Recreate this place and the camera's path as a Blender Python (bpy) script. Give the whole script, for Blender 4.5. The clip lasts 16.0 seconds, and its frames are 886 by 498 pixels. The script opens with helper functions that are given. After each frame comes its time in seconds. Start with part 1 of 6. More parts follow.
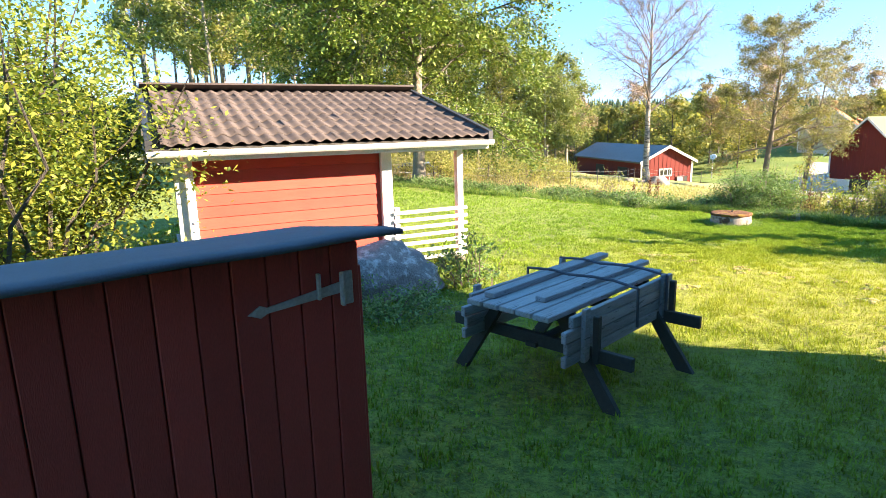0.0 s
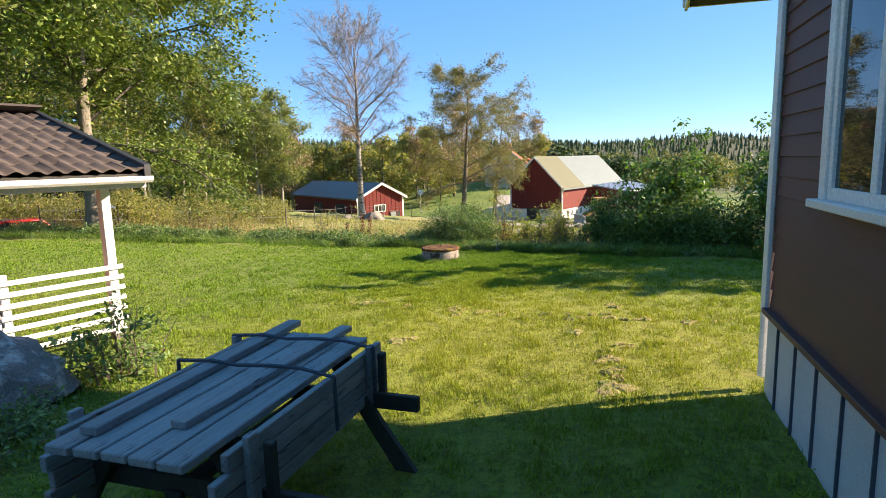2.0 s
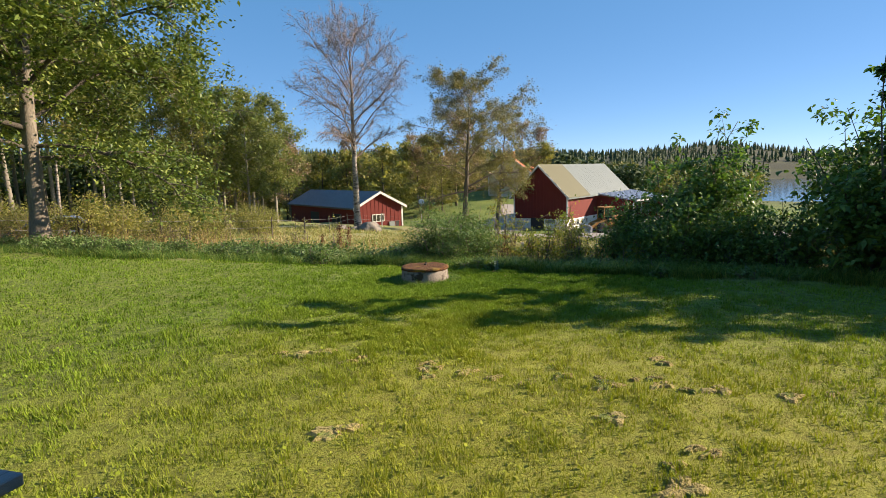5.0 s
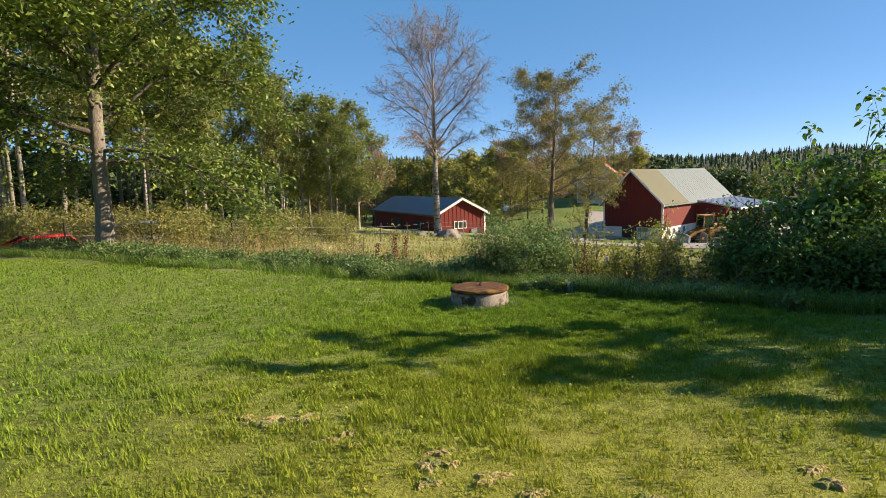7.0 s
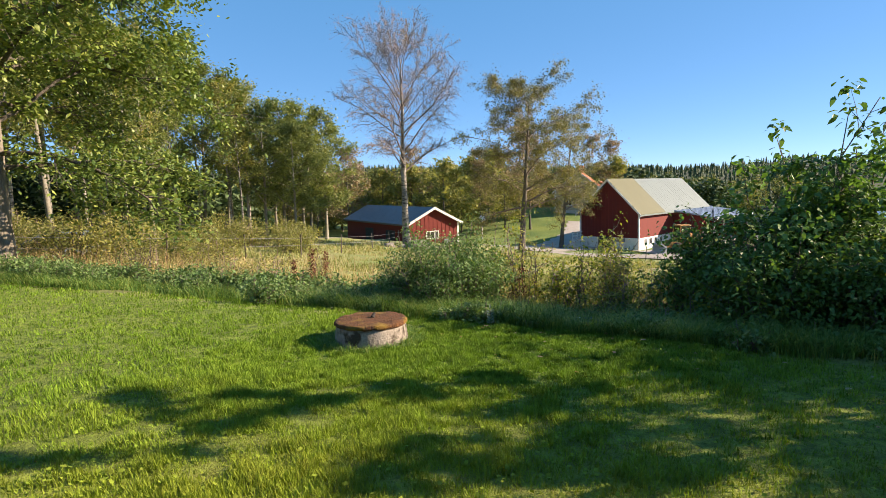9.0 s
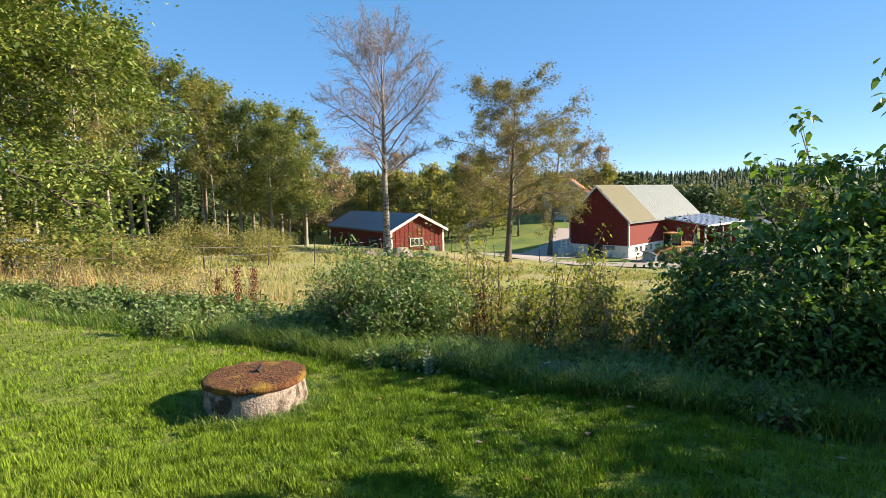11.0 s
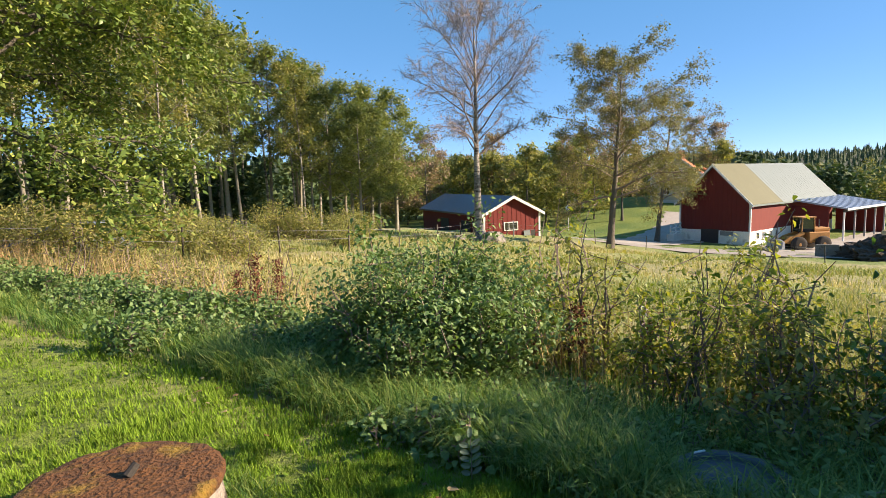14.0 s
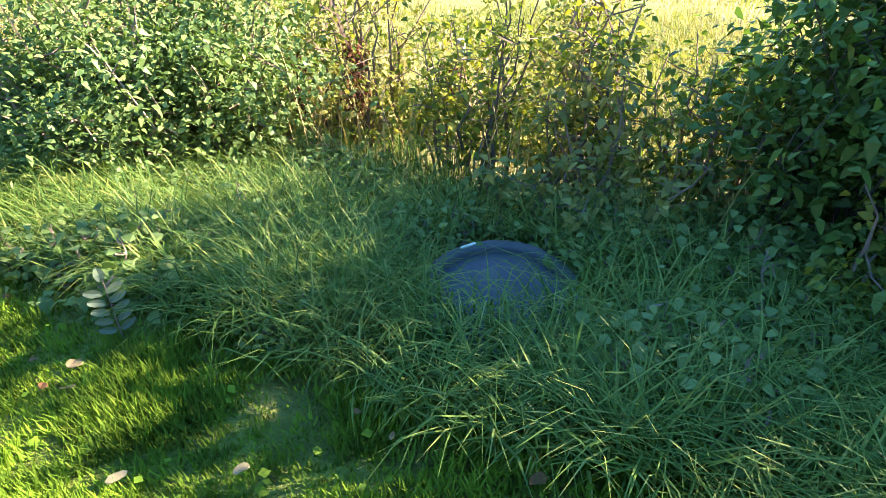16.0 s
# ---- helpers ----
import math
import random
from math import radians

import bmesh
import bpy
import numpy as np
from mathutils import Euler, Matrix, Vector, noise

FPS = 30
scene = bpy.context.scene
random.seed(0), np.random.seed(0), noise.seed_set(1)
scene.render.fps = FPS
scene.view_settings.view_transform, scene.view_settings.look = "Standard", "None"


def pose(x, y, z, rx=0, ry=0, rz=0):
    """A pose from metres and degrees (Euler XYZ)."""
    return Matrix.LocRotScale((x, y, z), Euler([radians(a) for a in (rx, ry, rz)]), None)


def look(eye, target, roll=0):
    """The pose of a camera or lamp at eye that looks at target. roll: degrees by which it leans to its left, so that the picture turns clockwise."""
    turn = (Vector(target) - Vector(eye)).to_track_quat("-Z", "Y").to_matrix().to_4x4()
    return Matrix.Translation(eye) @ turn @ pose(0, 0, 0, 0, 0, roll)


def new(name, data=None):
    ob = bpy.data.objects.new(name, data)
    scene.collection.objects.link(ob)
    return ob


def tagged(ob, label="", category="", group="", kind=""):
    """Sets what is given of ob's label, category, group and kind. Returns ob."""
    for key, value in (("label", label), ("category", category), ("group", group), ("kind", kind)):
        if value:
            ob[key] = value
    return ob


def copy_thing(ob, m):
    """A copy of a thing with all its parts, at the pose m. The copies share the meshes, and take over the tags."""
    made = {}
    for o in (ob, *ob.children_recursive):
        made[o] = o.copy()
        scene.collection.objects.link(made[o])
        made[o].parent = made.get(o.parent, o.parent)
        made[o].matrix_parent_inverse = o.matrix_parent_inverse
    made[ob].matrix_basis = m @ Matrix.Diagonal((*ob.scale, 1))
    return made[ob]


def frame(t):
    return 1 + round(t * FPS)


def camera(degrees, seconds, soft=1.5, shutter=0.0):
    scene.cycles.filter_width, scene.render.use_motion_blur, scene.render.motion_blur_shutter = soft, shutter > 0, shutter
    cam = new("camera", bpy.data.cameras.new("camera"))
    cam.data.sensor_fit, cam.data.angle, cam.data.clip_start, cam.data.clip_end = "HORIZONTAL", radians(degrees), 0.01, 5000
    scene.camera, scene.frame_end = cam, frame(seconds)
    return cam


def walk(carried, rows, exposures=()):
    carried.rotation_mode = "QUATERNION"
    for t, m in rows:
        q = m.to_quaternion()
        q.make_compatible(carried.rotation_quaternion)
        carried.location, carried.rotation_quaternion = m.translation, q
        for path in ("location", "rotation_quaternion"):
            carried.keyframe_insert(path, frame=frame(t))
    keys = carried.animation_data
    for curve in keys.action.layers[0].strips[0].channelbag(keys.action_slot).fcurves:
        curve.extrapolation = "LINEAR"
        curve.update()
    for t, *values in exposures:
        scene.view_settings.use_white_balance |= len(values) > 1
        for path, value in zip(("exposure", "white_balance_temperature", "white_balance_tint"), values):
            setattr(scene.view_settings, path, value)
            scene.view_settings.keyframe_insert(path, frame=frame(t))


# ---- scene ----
cam = camera(74.4, 16.0, soft=0.75)
METRES, EYE, TILT, LEAN, TURN = 13.6, 1.8, -0.5, 1.25, 0.0
ROWS = [
    (0.0, 0.0, 0.0, 0.0, -0.03, -11.26, 0.14),
    (0.5, 0.0089, 0.0255, -0.0016, -9.89, -9.25, 0.33),
    (1.0, 0.0219, 0.0505, -0.0011, -16.73, -8.48, 0.43),
    (1.5, 0.034, 0.076, -0.0041, -21.17, -8.16, 0.41),
    (2.0, 0.0487, 0.0985, -0.0048, -26.82, -7.69, 0.53),
    (2.5, 0.0665, 0.1188, -0.0058, -29.15, -7.42, 0.58),
    (3.0, 0.0839, 0.1434, -0.0093, -29.76, -7.25, 0.54),
    (5.5, 0.1684, 0.2752, -0.0176, -23.35, -6.44, 0.53),
    (6.0, 0.1889, 0.3035, -0.0181, -18.88, -6.29, 0.62),
    (6.5, 0.2106, 0.3283, -0.0189, -17.98, -6.17, 0.55),
    (7.0, 0.2349, 0.3545, -0.0224, -17.87, -5.99, 0.66),
    (7.5, 0.2616, 0.3753, -0.0241, -17.92, -5.74, 0.63),
    (8.0, 0.2885, 0.3988, -0.0263, -18.03, -5.52, 0.63),
    (8.5, 0.3197, 0.4196, -0.0253, -18.3, -5.32, 0.64),
    (9.0, 0.3489, 0.4405, -0.0242, -19.49, -5.11, 0.48),
    (11.5, 0.4484, 0.5764, -0.0235, -20.33, -4.45, 0.27),
    (12.0, 0.4569, 0.6039, -0.0264, -19.37, -4.4, 0.23),
    (12.5, 0.4665, 0.632, -0.0275, -18.04, -4.41, 0.36),
    (13.0, 0.4788, 0.6605, -0.0297, -14.99, -4.6, 0.4),
    (13.5, 0.4926, 0.6934, -0.0336, -11.85, -4.89, 0.47),
    (14.0, 0.5144, 0.7191, -0.0353, -10.79, -6.05, 0.61),
    (14.5, 0.5382, 0.7411, -0.0373, -11.14, -7.91, 0.5),
    (15.0, 0.5604, 0.7662, -0.0424, -18.16, -14.05, 0.61),
    (15.5, 0.5793, 0.7786, -0.0481, -22.96, -24.89, 0.64),
    (16.0, 0.5875, 0.7829, -0.0492, -23.81, -31.5, 0.32),
]
EXPOSURES = [(t, stops, 7250, 20) for t, stops in ((0.0, 2.7), (0.5, 2.2), (1.0, 1.85), (2.0, 1.7), (3.0, 1.6), (5.5, 1.1), (7.5, 1.15), (9.0, 1.38), (12.5, 1.5), (14.5, 1.4), (15.0, 1.6), (15.5, 2.3), (16.0, 2.85))]
walk(cam, [(t, pose(0, 0, EYE, TILT, LEAN, TURN) @ pose(METRES * x, METRES * y, METRES * z, 90 + pitch, roll, yaw)) for t, x, y, z, yaw, pitch, roll in ROWS],
     EXPOSURES)

# ---- world, sun, exposure ----
SUN_AZ, SUN_EL = 106.0, 25.0
world = bpy.data.worlds.new("sky")
scene.world = world
world.use_nodes = True
wn = world.node_tree.nodes
sky = wn.new("ShaderNodeTexSky")
sky.sky_type, sky.sun_disc = "NISHITA", False
sky.sun_elevation, sky.sun_rotation = radians(SUN_EL), radians(SUN_AZ)
sky.air_density, sky.dust_density, sky.ozone_density = 0.5, 0.0, 3.5
wn["Background"].inputs["Strength"].default_value = 0.115
clear = wn.new("ShaderNodeMix")
clear.data_type = "RGBA"
clear.inputs[0].default_value = 0.62
clear.inputs[7].default_value = (0.2, 1.33, 2.75, 1)
world.node_tree.links.new(sky.outputs[0], clear.inputs[6])
world.node_tree.links.new(clear.outputs[2], wn["Background"].inputs["Color"])
sun_data = bpy.data.lights.new("sun", "SUN")
sun_data.energy, sun_data.angle, sun_data.color = 5.0, radians(0.55), (1.0, 0.88, 0.68)
sun_dir = Vector((math.sin(radians(SUN_AZ)) * math.cos(radians(SUN_EL)), math.cos(radians(SUN_AZ)) * math.cos(radians(SUN_EL)), math.sin(radians(SUN_EL))))
sun = new("sun", sun_data)
sun.matrix_basis = look(sun_dir * 100, (0, 0, 0))


# ---- materials ----
def shader(name, rough=0.8, metal=0.0):
    m = bpy.data.materials.new(name)
    m.use_nodes = True
    b = m.node_tree.nodes["Principled BSDF"]
    b.inputs["Roughness"].default_value, b.inputs["Metallic"].default_value = rough, metal
    return m, m.node_tree, b


def node(nt, kind, **values):
    n = nt.nodes.new(kind)
    for k, v in values.items():
        n.inputs[k.replace("_", " ")].default_value = v
    return n


def ramp(nt, source, stops):
    r = nt.nodes.new("ShaderNodeValToRGB")
    while len(r.color_ramp.elements) < len(stops):
        r.color_ramp.elements.new(0.5)
    for e, (p, c) in zip(r.color_ramp.elements, stops):
        e.position, e.color = p, (*c, 1)
    nt.links.new(source, r.inputs[0])
    return r.outputs[0]


def mix(nt, fac, a, b, mode="MIX"):
    m = nt.nodes.new("ShaderNodeMix")
    m.data_type, m.blend_type = "RGBA", mode
    for sock, v in ((m.inputs[0], fac), (m.inputs[6], a), (m.inputs[7], b)):
        if isinstance(v, (int, float)):
            sock.default_value = v
        elif isinstance(v, tuple):
            sock.default_value = (*v, 1)
        else:
            nt.links.new(v, sock)
    return m.outputs[2]


def coords(nt, stretch=(1, 1, 1), space="Object"):
    tc = nt.nodes.new("ShaderNodeTexCoord")
    mp = nt.nodes.new("ShaderNodeMapping")
    mp.inputs["Scale"].default_value = stretch
    nt.links.new(tc.outputs[space], mp.inputs["Vector"])
    return mp.outputs[0]


def noisy(nt, vec, scale, detail=4.0, rough=0.55):
    n = node(nt, "ShaderNodeTexNoise", Scale=scale, Detail=detail, Roughness=rough)
    nt.links.new(vec, n.inputs["Vector"])
    return n.outputs["Fac"]


def relief(nt, b, height, strength=0.4, dist=0.01):
    bp = node(nt, "ShaderNodeBump", Strength=strength, Distance=dist)
    nt.links.new(height, bp.inputs["Height"])
    nt.links.new(bp.outputs[0], b.inputs["Normal"])


def surface(name, dark, light, scale=6.0, grain=60.0, stretch=(1, 1, 1), rough=0.8, metal=0.0, bump=0.3, dist=0.005, vary=0.25, spots=None, space="Object"):
    """A material of two colours blended by coarse and fine noise, with relief; spots: (colour, scale, from, to)."""
    m, nt, b = shader(name, rough, metal)
    v = coords(nt, stretch, space)
    coarse, fine = noisy(nt, v, scale), noisy(nt, v, grain, 3.0)
    c = ramp(nt, coarse, ((0.3, dark), (0.7, light)))
    c = mix(nt, 0.5, c, ramp(nt, fine, ((0.3, tuple(x * 0.6 for x in dark)), (0.75, tuple(min(1, x * 1.15) for x in light)))))
    if vary:
        oi = nt.nodes.new("ShaderNodeObjectInfo")
        c = mix(nt, vary, c, ramp(nt, oi.outputs["Random"], ((0.0, tuple(x * 0.55 for x in dark)), (1.0, tuple(min(1, x * 1.25) for x in light)))))
    if spots:
        f = ramp(nt, noisy(nt, v, spots[1], 5.0), ((spots[2], (0, 0, 0)), (spots[3], (1, 1, 1))))
        c = mix(nt, f, c, spots[0])
    nt.links.new(c, b.inputs["Base Color"])
    relief(nt, b, fine, bump, dist)
    return m


def mossy(nt, c, strength):
    """Yellow moss and dry grass over one stretch of the lawn, with a ragged edge."""
    g = nt.nodes.new("ShaderNodeNewGeometry")
    d = nt.nodes.new("ShaderNodeVectorMath")
    d.operation = "DISTANCE"
    d.inputs[1].default_value = (4.6, 6.4, -0.2)
    nt.links.new(g.outputs["Position"], d.inputs[0])
    n = nt.nodes.new("ShaderNodeMath")
    n.operation = "MULTIPLY_ADD"
    n.inputs[1].default_value = 4.0
    nt.links.new(noisy(nt, g.outputs["Position"], 0.9, 5.0, 0.65), n.inputs[0])
    nt.links.new(d.outputs["Value"], n.inputs[2])
    r = nt.nodes.new("ShaderNodeMapRange")
    r.inputs[1].default_value, r.inputs[2].default_value, r.inputs[3].default_value, r.inputs[4].default_value = 3.4, 6.8, strength, 0.0
    nt.links.new(n.outputs[0], r.inputs[0])
    return mix(nt, r.outputs[0], c, (0.4, 0.34, 0.035))


def leafy(name, colours, rough=0.5, through_light=0.4, coarse=0.0, moss=0.0, fleck=0.0):
    """Leaves and blades: a colour by island, some light let through."""
    m, nt, b = shader(name, rough)
    b.inputs["Specular IOR Level"].default_value = 0.3
    g = nt.nodes.new("ShaderNodeNewGeometry")
    k = len(colours)
    colours = [tuple(1.3 * x for x in col) for col in colours]
    c = ramp(nt, g.outputs["Random Per Island"], [(i / (k - 1), col) for i, col in enumerate(colours)])
    if coarse:
        v = nt.nodes.new("ShaderNodeNewGeometry")
        f = noisy(nt, v.outputs["Position"], coarse, 3.0)
        c = mix(nt, 0.45, c, ramp(nt, f, ((0.35, tuple(x * 0.6 for x in colours[0])), (0.65, tuple(min(1, x * 1.1) for x in colours[-1])))))
    if fleck:
        v = nt.nodes.new("ShaderNodeNewGeometry")
        f = noisy(nt, v.outputs["Position"], fleck, 4.0, 0.75)
        c = mix(nt, 0.55, c, ramp(nt, f, ((0.38, tuple(x * 0.45 for x in colours[0])), (0.62, tuple(x * 1.3 for x in colours[-2])))))
    if moss:
        c = mossy(nt, c, moss)
    nt.links.new(c, b.inputs["Base Color"])
    t = nt.nodes.new("ShaderNodeBsdfTranslucent")
    bright = mix(nt, 1.0, c, (1.25, 1.3, 0.6), "MULTIPLY")
    nt.links.new(bright, t.inputs[0])
    s = nt.nodes.new("ShaderNodeMixShader")
    s.inputs[0].default_value = through_light
    nt.links.new(b.outputs[0], s.inputs[1])
    nt.links.new(t.outputs[0], s.inputs[2])
    nt.links.new(s.outputs[0], nt.nodes["Material Output"].inputs["Surface"])
    return m


RED = surface("red_lead_paint", (0.36, 0.035, 0.02), (0.47, 0.06, 0.035), 2.5, 55, (1, 1, 6), 0.75, bump=0.25, spots=((0.25, 0.03, 0.02), 3.0, 0.6, 0.8))
DARKRED = surface("dark_red_boards", (0.34, 0.038, 0.028), (0.45, 0.055, 0.042), 3, 60, (6, 6, 1), 0.7, bump=0.3, spots=((0.2, 0.025, 0.02), 4.0, 0.62, 0.8))
BARNRED = surface("barn_red_boards", (0.13, 0.014, 0.011), (0.2, 0.024, 0.017), 0.8, 20, (5, 5, 1), 0.85, bump=0.2, spots=((0.1, 0.02, 0.015), 0.5, 0.6, 0.8))
PLUM = surface("plum_house_boards", (0.09, 0.032, 0.03), (0.125, 0.045, 0.04), 2, 60, (1, 1, 6), 0.6, bump=0.2, vary=0.15)
WHITE = surface("white_paint", (0.68, 0.68, 0.65), (0.8, 0.8, 0.78), 3, 70, rough=0.45, bump=0.1, vary=0.08, spots=((0.5, 0.5, 0.45), 6.0, 0.68, 0.85))
TILE = surface("weathered_roof_tile", (0.04, 0.03, 0.028), (0.085, 0.066, 0.06), 5, 80, rough=0.85, bump=0.5, vary=0.45, spots=((0.2, 0.19, 0.17), 14.0, 0.68, 0.8))
DARKMETAL = surface("dark_sheet_metal", (0.02, 0.022, 0.026), (0.035, 0.038, 0.045), 3, 40, rough=0.45, bump=0.05)
GREYWOOD = surface("grey_weathered_timber", (0.11, 0.118, 0.13), (0.37, 0.385, 0.41), 5, 90, (1, 9, 9), 0.8, bump=0.5, vary=0.35, spots=((0.03, 0.03, 0.032), 7.0, 0.6, 0.72))
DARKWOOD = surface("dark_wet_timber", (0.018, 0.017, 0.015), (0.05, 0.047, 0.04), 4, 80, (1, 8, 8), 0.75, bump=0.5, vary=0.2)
FELT = surface("blue_grey_roofing_felt", (0.06, 0.08, 0.11), (0.1, 0.13, 0.17), 4, 240, rough=0.75, bump=0.6, dist=0.002, spots=((0.1, 0.1, 0.09), 9.0, 0.66, 0.8))
STEEL = surface("galvanised_steel", (0.38, 0.39, 0.4), (0.56, 0.57, 0.58), 12, 90, rough=0.55, metal=0.5, bump=0.1, spots=((0.2, 0.1, 0.05), 20.0, 0.66, 0.8))
STRAP = surface("black_blue_strap", (0.035, 0.045, 0.065), (0.065, 0.08, 0.11), 20, 200, rough=0.6, bump=0.2)
CONCRETE = surface("old_concrete", (0.12, 0.105, 0.085), (0.32, 0.29, 0.25), 4, 60, rough=0.9, bump=0.7, dist=0.01, spots=((0.07, 0.065, 0.05), 4.0, 0.55, 0.7))
MOSSTOP = surface("rusty_moss_lid", (0.04, 0.016, 0.006), (0.17, 0.065, 0.016), 7, 45, rough=0.95, bump=1.0, dist=0.03, vary=0, spots=((0.27, 0.17, 0.018), 5.0, 0.5, 0.72))
WELLRING = surface("stained_well_concrete", (0.16, 0.135, 0.11), (0.38, 0.335, 0.29), 6, 55, rough=0.9, bump=0.9, dist=0.015, vary=0, spots=((0.05, 0.035, 0.022), 5.0, 0.54, 0.62))
FOUND = surface("pale_foundation_render", (0.42, 0.43, 0.44), (0.58, 0.58, 0.58), 3, 120, rough=0.9, bump=0.4)
ROCK = surface("lichen_granite", (0.13, 0.11, 0.11), (0.3, 0.26, 0.26), 5, 40, rough=0.9, bump=0.9, dist=0.03, spots=((0.48, 0.44, 0.44), 9.0, 0.52, 0.66))
BARK = surface("furrowed_bark", (0.05, 0.042, 0.033), (0.15, 0.13, 0.105), 6, 30, (3, 3, 0.6), 0.95, bump=1.0, dist=0.03)
OAKBARK = surface("grey_oak_bark", (0.12, 0.10, 0.075), (0.34, 0.30, 0.24), 5, 25, (3, 3, 0.6), 0.95, bump=1.0, dist=0.03, spots=((0.3, 0.28, 0.2), 3.0, 0.6, 0.75))
BIRCHBARK = surface("birch_bark", (0.13, 0.11, 0.095), (0.42, 0.39, 0.35), 2.2, 14, (1, 1, 3.5), 0.8, bump=0.5, dist=0.02, vary=0.1, spots=((0.045, 0.038, 0.033), 3.0, 0.5, 0.62))
PALEBARK = surface("pale_aspen_bark", (0.11, 0.1, 0.08), (0.3, 0.28, 0.23), 2.0, 14, (1, 1, 3), 0.85, bump=0.4, dist=0.02, spots=((0.06, 0.055, 0.045), 2.0, 0.58, 0.7))
TWIG = surface("purple_brown_twigs", (0.13, 0.095, 0.085), (0.27, 0.205, 0.175), 2, 14, rough=0.9, bump=0.2)
EARTH = surface("crumbly_earth", (0.23, 0.19, 0.06), (0.36, 0.3, 0.12), 6, 60, rough=0.95, bump=1.0, dist=0.02, spots=((0.12, 0.16, 0.03), 9.0, 0.5, 0.6))
GRAVEL = surface("gravel_road", (0.26, 0.235, 0.21), (0.4, 0.37, 0.34), 0.5, 9, rough=0.95, bump=0.5, dist=0.03, spots=((0.2, 0.2, 0.12), 0.35, 0.6, 0.75))
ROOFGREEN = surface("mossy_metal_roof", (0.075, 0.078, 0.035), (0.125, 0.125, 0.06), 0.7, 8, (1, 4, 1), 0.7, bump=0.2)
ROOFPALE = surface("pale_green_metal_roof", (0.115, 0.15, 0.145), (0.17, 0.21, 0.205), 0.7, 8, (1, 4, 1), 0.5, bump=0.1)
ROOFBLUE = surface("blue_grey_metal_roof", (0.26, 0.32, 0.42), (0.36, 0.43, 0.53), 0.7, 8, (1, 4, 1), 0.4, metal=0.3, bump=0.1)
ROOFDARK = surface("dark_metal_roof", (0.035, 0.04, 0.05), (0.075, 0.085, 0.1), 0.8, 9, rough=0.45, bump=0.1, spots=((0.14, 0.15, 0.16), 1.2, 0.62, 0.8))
WHITEWALL = surface("limewashed_wall", (0.62, 0.6, 0.55), (0.78, 0.76, 0.72), 1.2, 15, rough=0.9, bump=0.3, spots=((0.35, 0.32, 0.28), 1.0, 0.6, 0.75))
BLACK = surface("black_plastic", (0.012, 0.012, 0.013), (0.03, 0.03, 0.032), 8, 90, rough=0.5, bump=0.1)
NAVY = surface("dusty_blue_plastic", (0.03, 0.045, 0.09), (0.06, 0.08, 0.13), 6, 70, rough=0.5, bump=0.2, spots=((0.12, 0.12, 0.11), 10.0, 0.6, 0.75))
YELLOW = surface("faded_yellow_paint", (0.38, 0.16, 0.035), (0.5, 0.24, 0.06), 3, 25, rough=0.6, bump=0.2, spots=((0.16, 0.07, 0.03), 4.0, 0.6, 0.72))
TYRE = surface("tyre_rubber", (0.015, 0.014, 0.013), (0.05, 0.042, 0.035), 6, 60, rough=0.9, bump=0.4)
SOIL = surface("dark_manure", (0.035, 0.022, 0.015), (0.11, 0.075, 0.055), 1.5, 12, rough=0.95, bump=1.0, dist=0.08)
CREAM = surface("cream_render", (0.5, 0.43, 0.3), (0.62, 0.54, 0.4), 0.8, 14, rough=0.9, bump=0.2)
CLAY = surface("orange_clay_tiles", (0.5, 0.17, 0.08), (0.62, 0.27, 0.14), 1, 14, (1, 5, 1), 0.85, bump=0.4)
CARRED = surface("red_car_paint", (0.35, 0.012, 0.015), (0.4, 0.02, 0.02), 1, 20, rough=0.25, bump=0.0, vary=0)
CARBLUE = surface("blue_grey_car_paint", (0.1, 0.14, 0.2), (0.13, 0.18, 0.25), 1, 20, rough=0.25, bump=0.0, vary=0)
WATER = surface("lake_water", (0.02, 0.035, 0.05), (0.03, 0.05, 0.065), 0.05, 0.4, rough=0.12, bump=0.15, dist=0.1, vary=0)
DEADLEAF = leafy("fallen_leaves", ((0.13, 0.05, 0.022), (0.2, 0.115, 0.055), (0.23, 0.2, 0.12)), 0.7, 0.15)
GLASS, gnt, gb = shader("window_glass", 0.02)
gb.inputs["Base Color"].default_value = (0.012, 0.014, 0.016, 1)
gb.inputs["IOR"].default_value = 1.6
gb.inputs["Specular IOR Level"].default_value = 0.9

LEAF_OAK = leafy("oak_leaves", ((0.046, 0.085, 0.02), (0.085, 0.135, 0.03), (0.125, 0.175, 0.04), (0.195, 0.225, 0.055)), 0.45, 0.2)
LEAF_GREEN = leafy("fresh_green_leaves", ((0.055, 0.11, 0.036), (0.1, 0.165, 0.055), (0.165, 0.235, 0.085)), 0.5, 0.3)
LEAF_YELLOW = leafy("yellow_green_leaves", ((0.06, 0.1, 0.02), (0.13, 0.17, 0.03), (0.27, 0.26, 0.045)), 0.5, 0.4)
LEAF_DARK = leafy("dark_shrub_leaves", ((0.035, 0.08, 0.022), (0.064, 0.136, 0.032), (0.12, 0.208, 0.048)), 0.4, 0.3)
LEAF_BIRCH = leafy("thin_birch_leaves", ((0.1, 0.105, 0.045), (0.16, 0.155, 0.065), (0.23, 0.19, 0.085)), 0.6, 0.3)
LEAF_RUST = leafy("rusty_birch_leaves", ((0.17, 0.115, 0.085), (0.25, 0.17, 0.115), (0.2, 0.185, 0.1)), 0.6, 0.3)
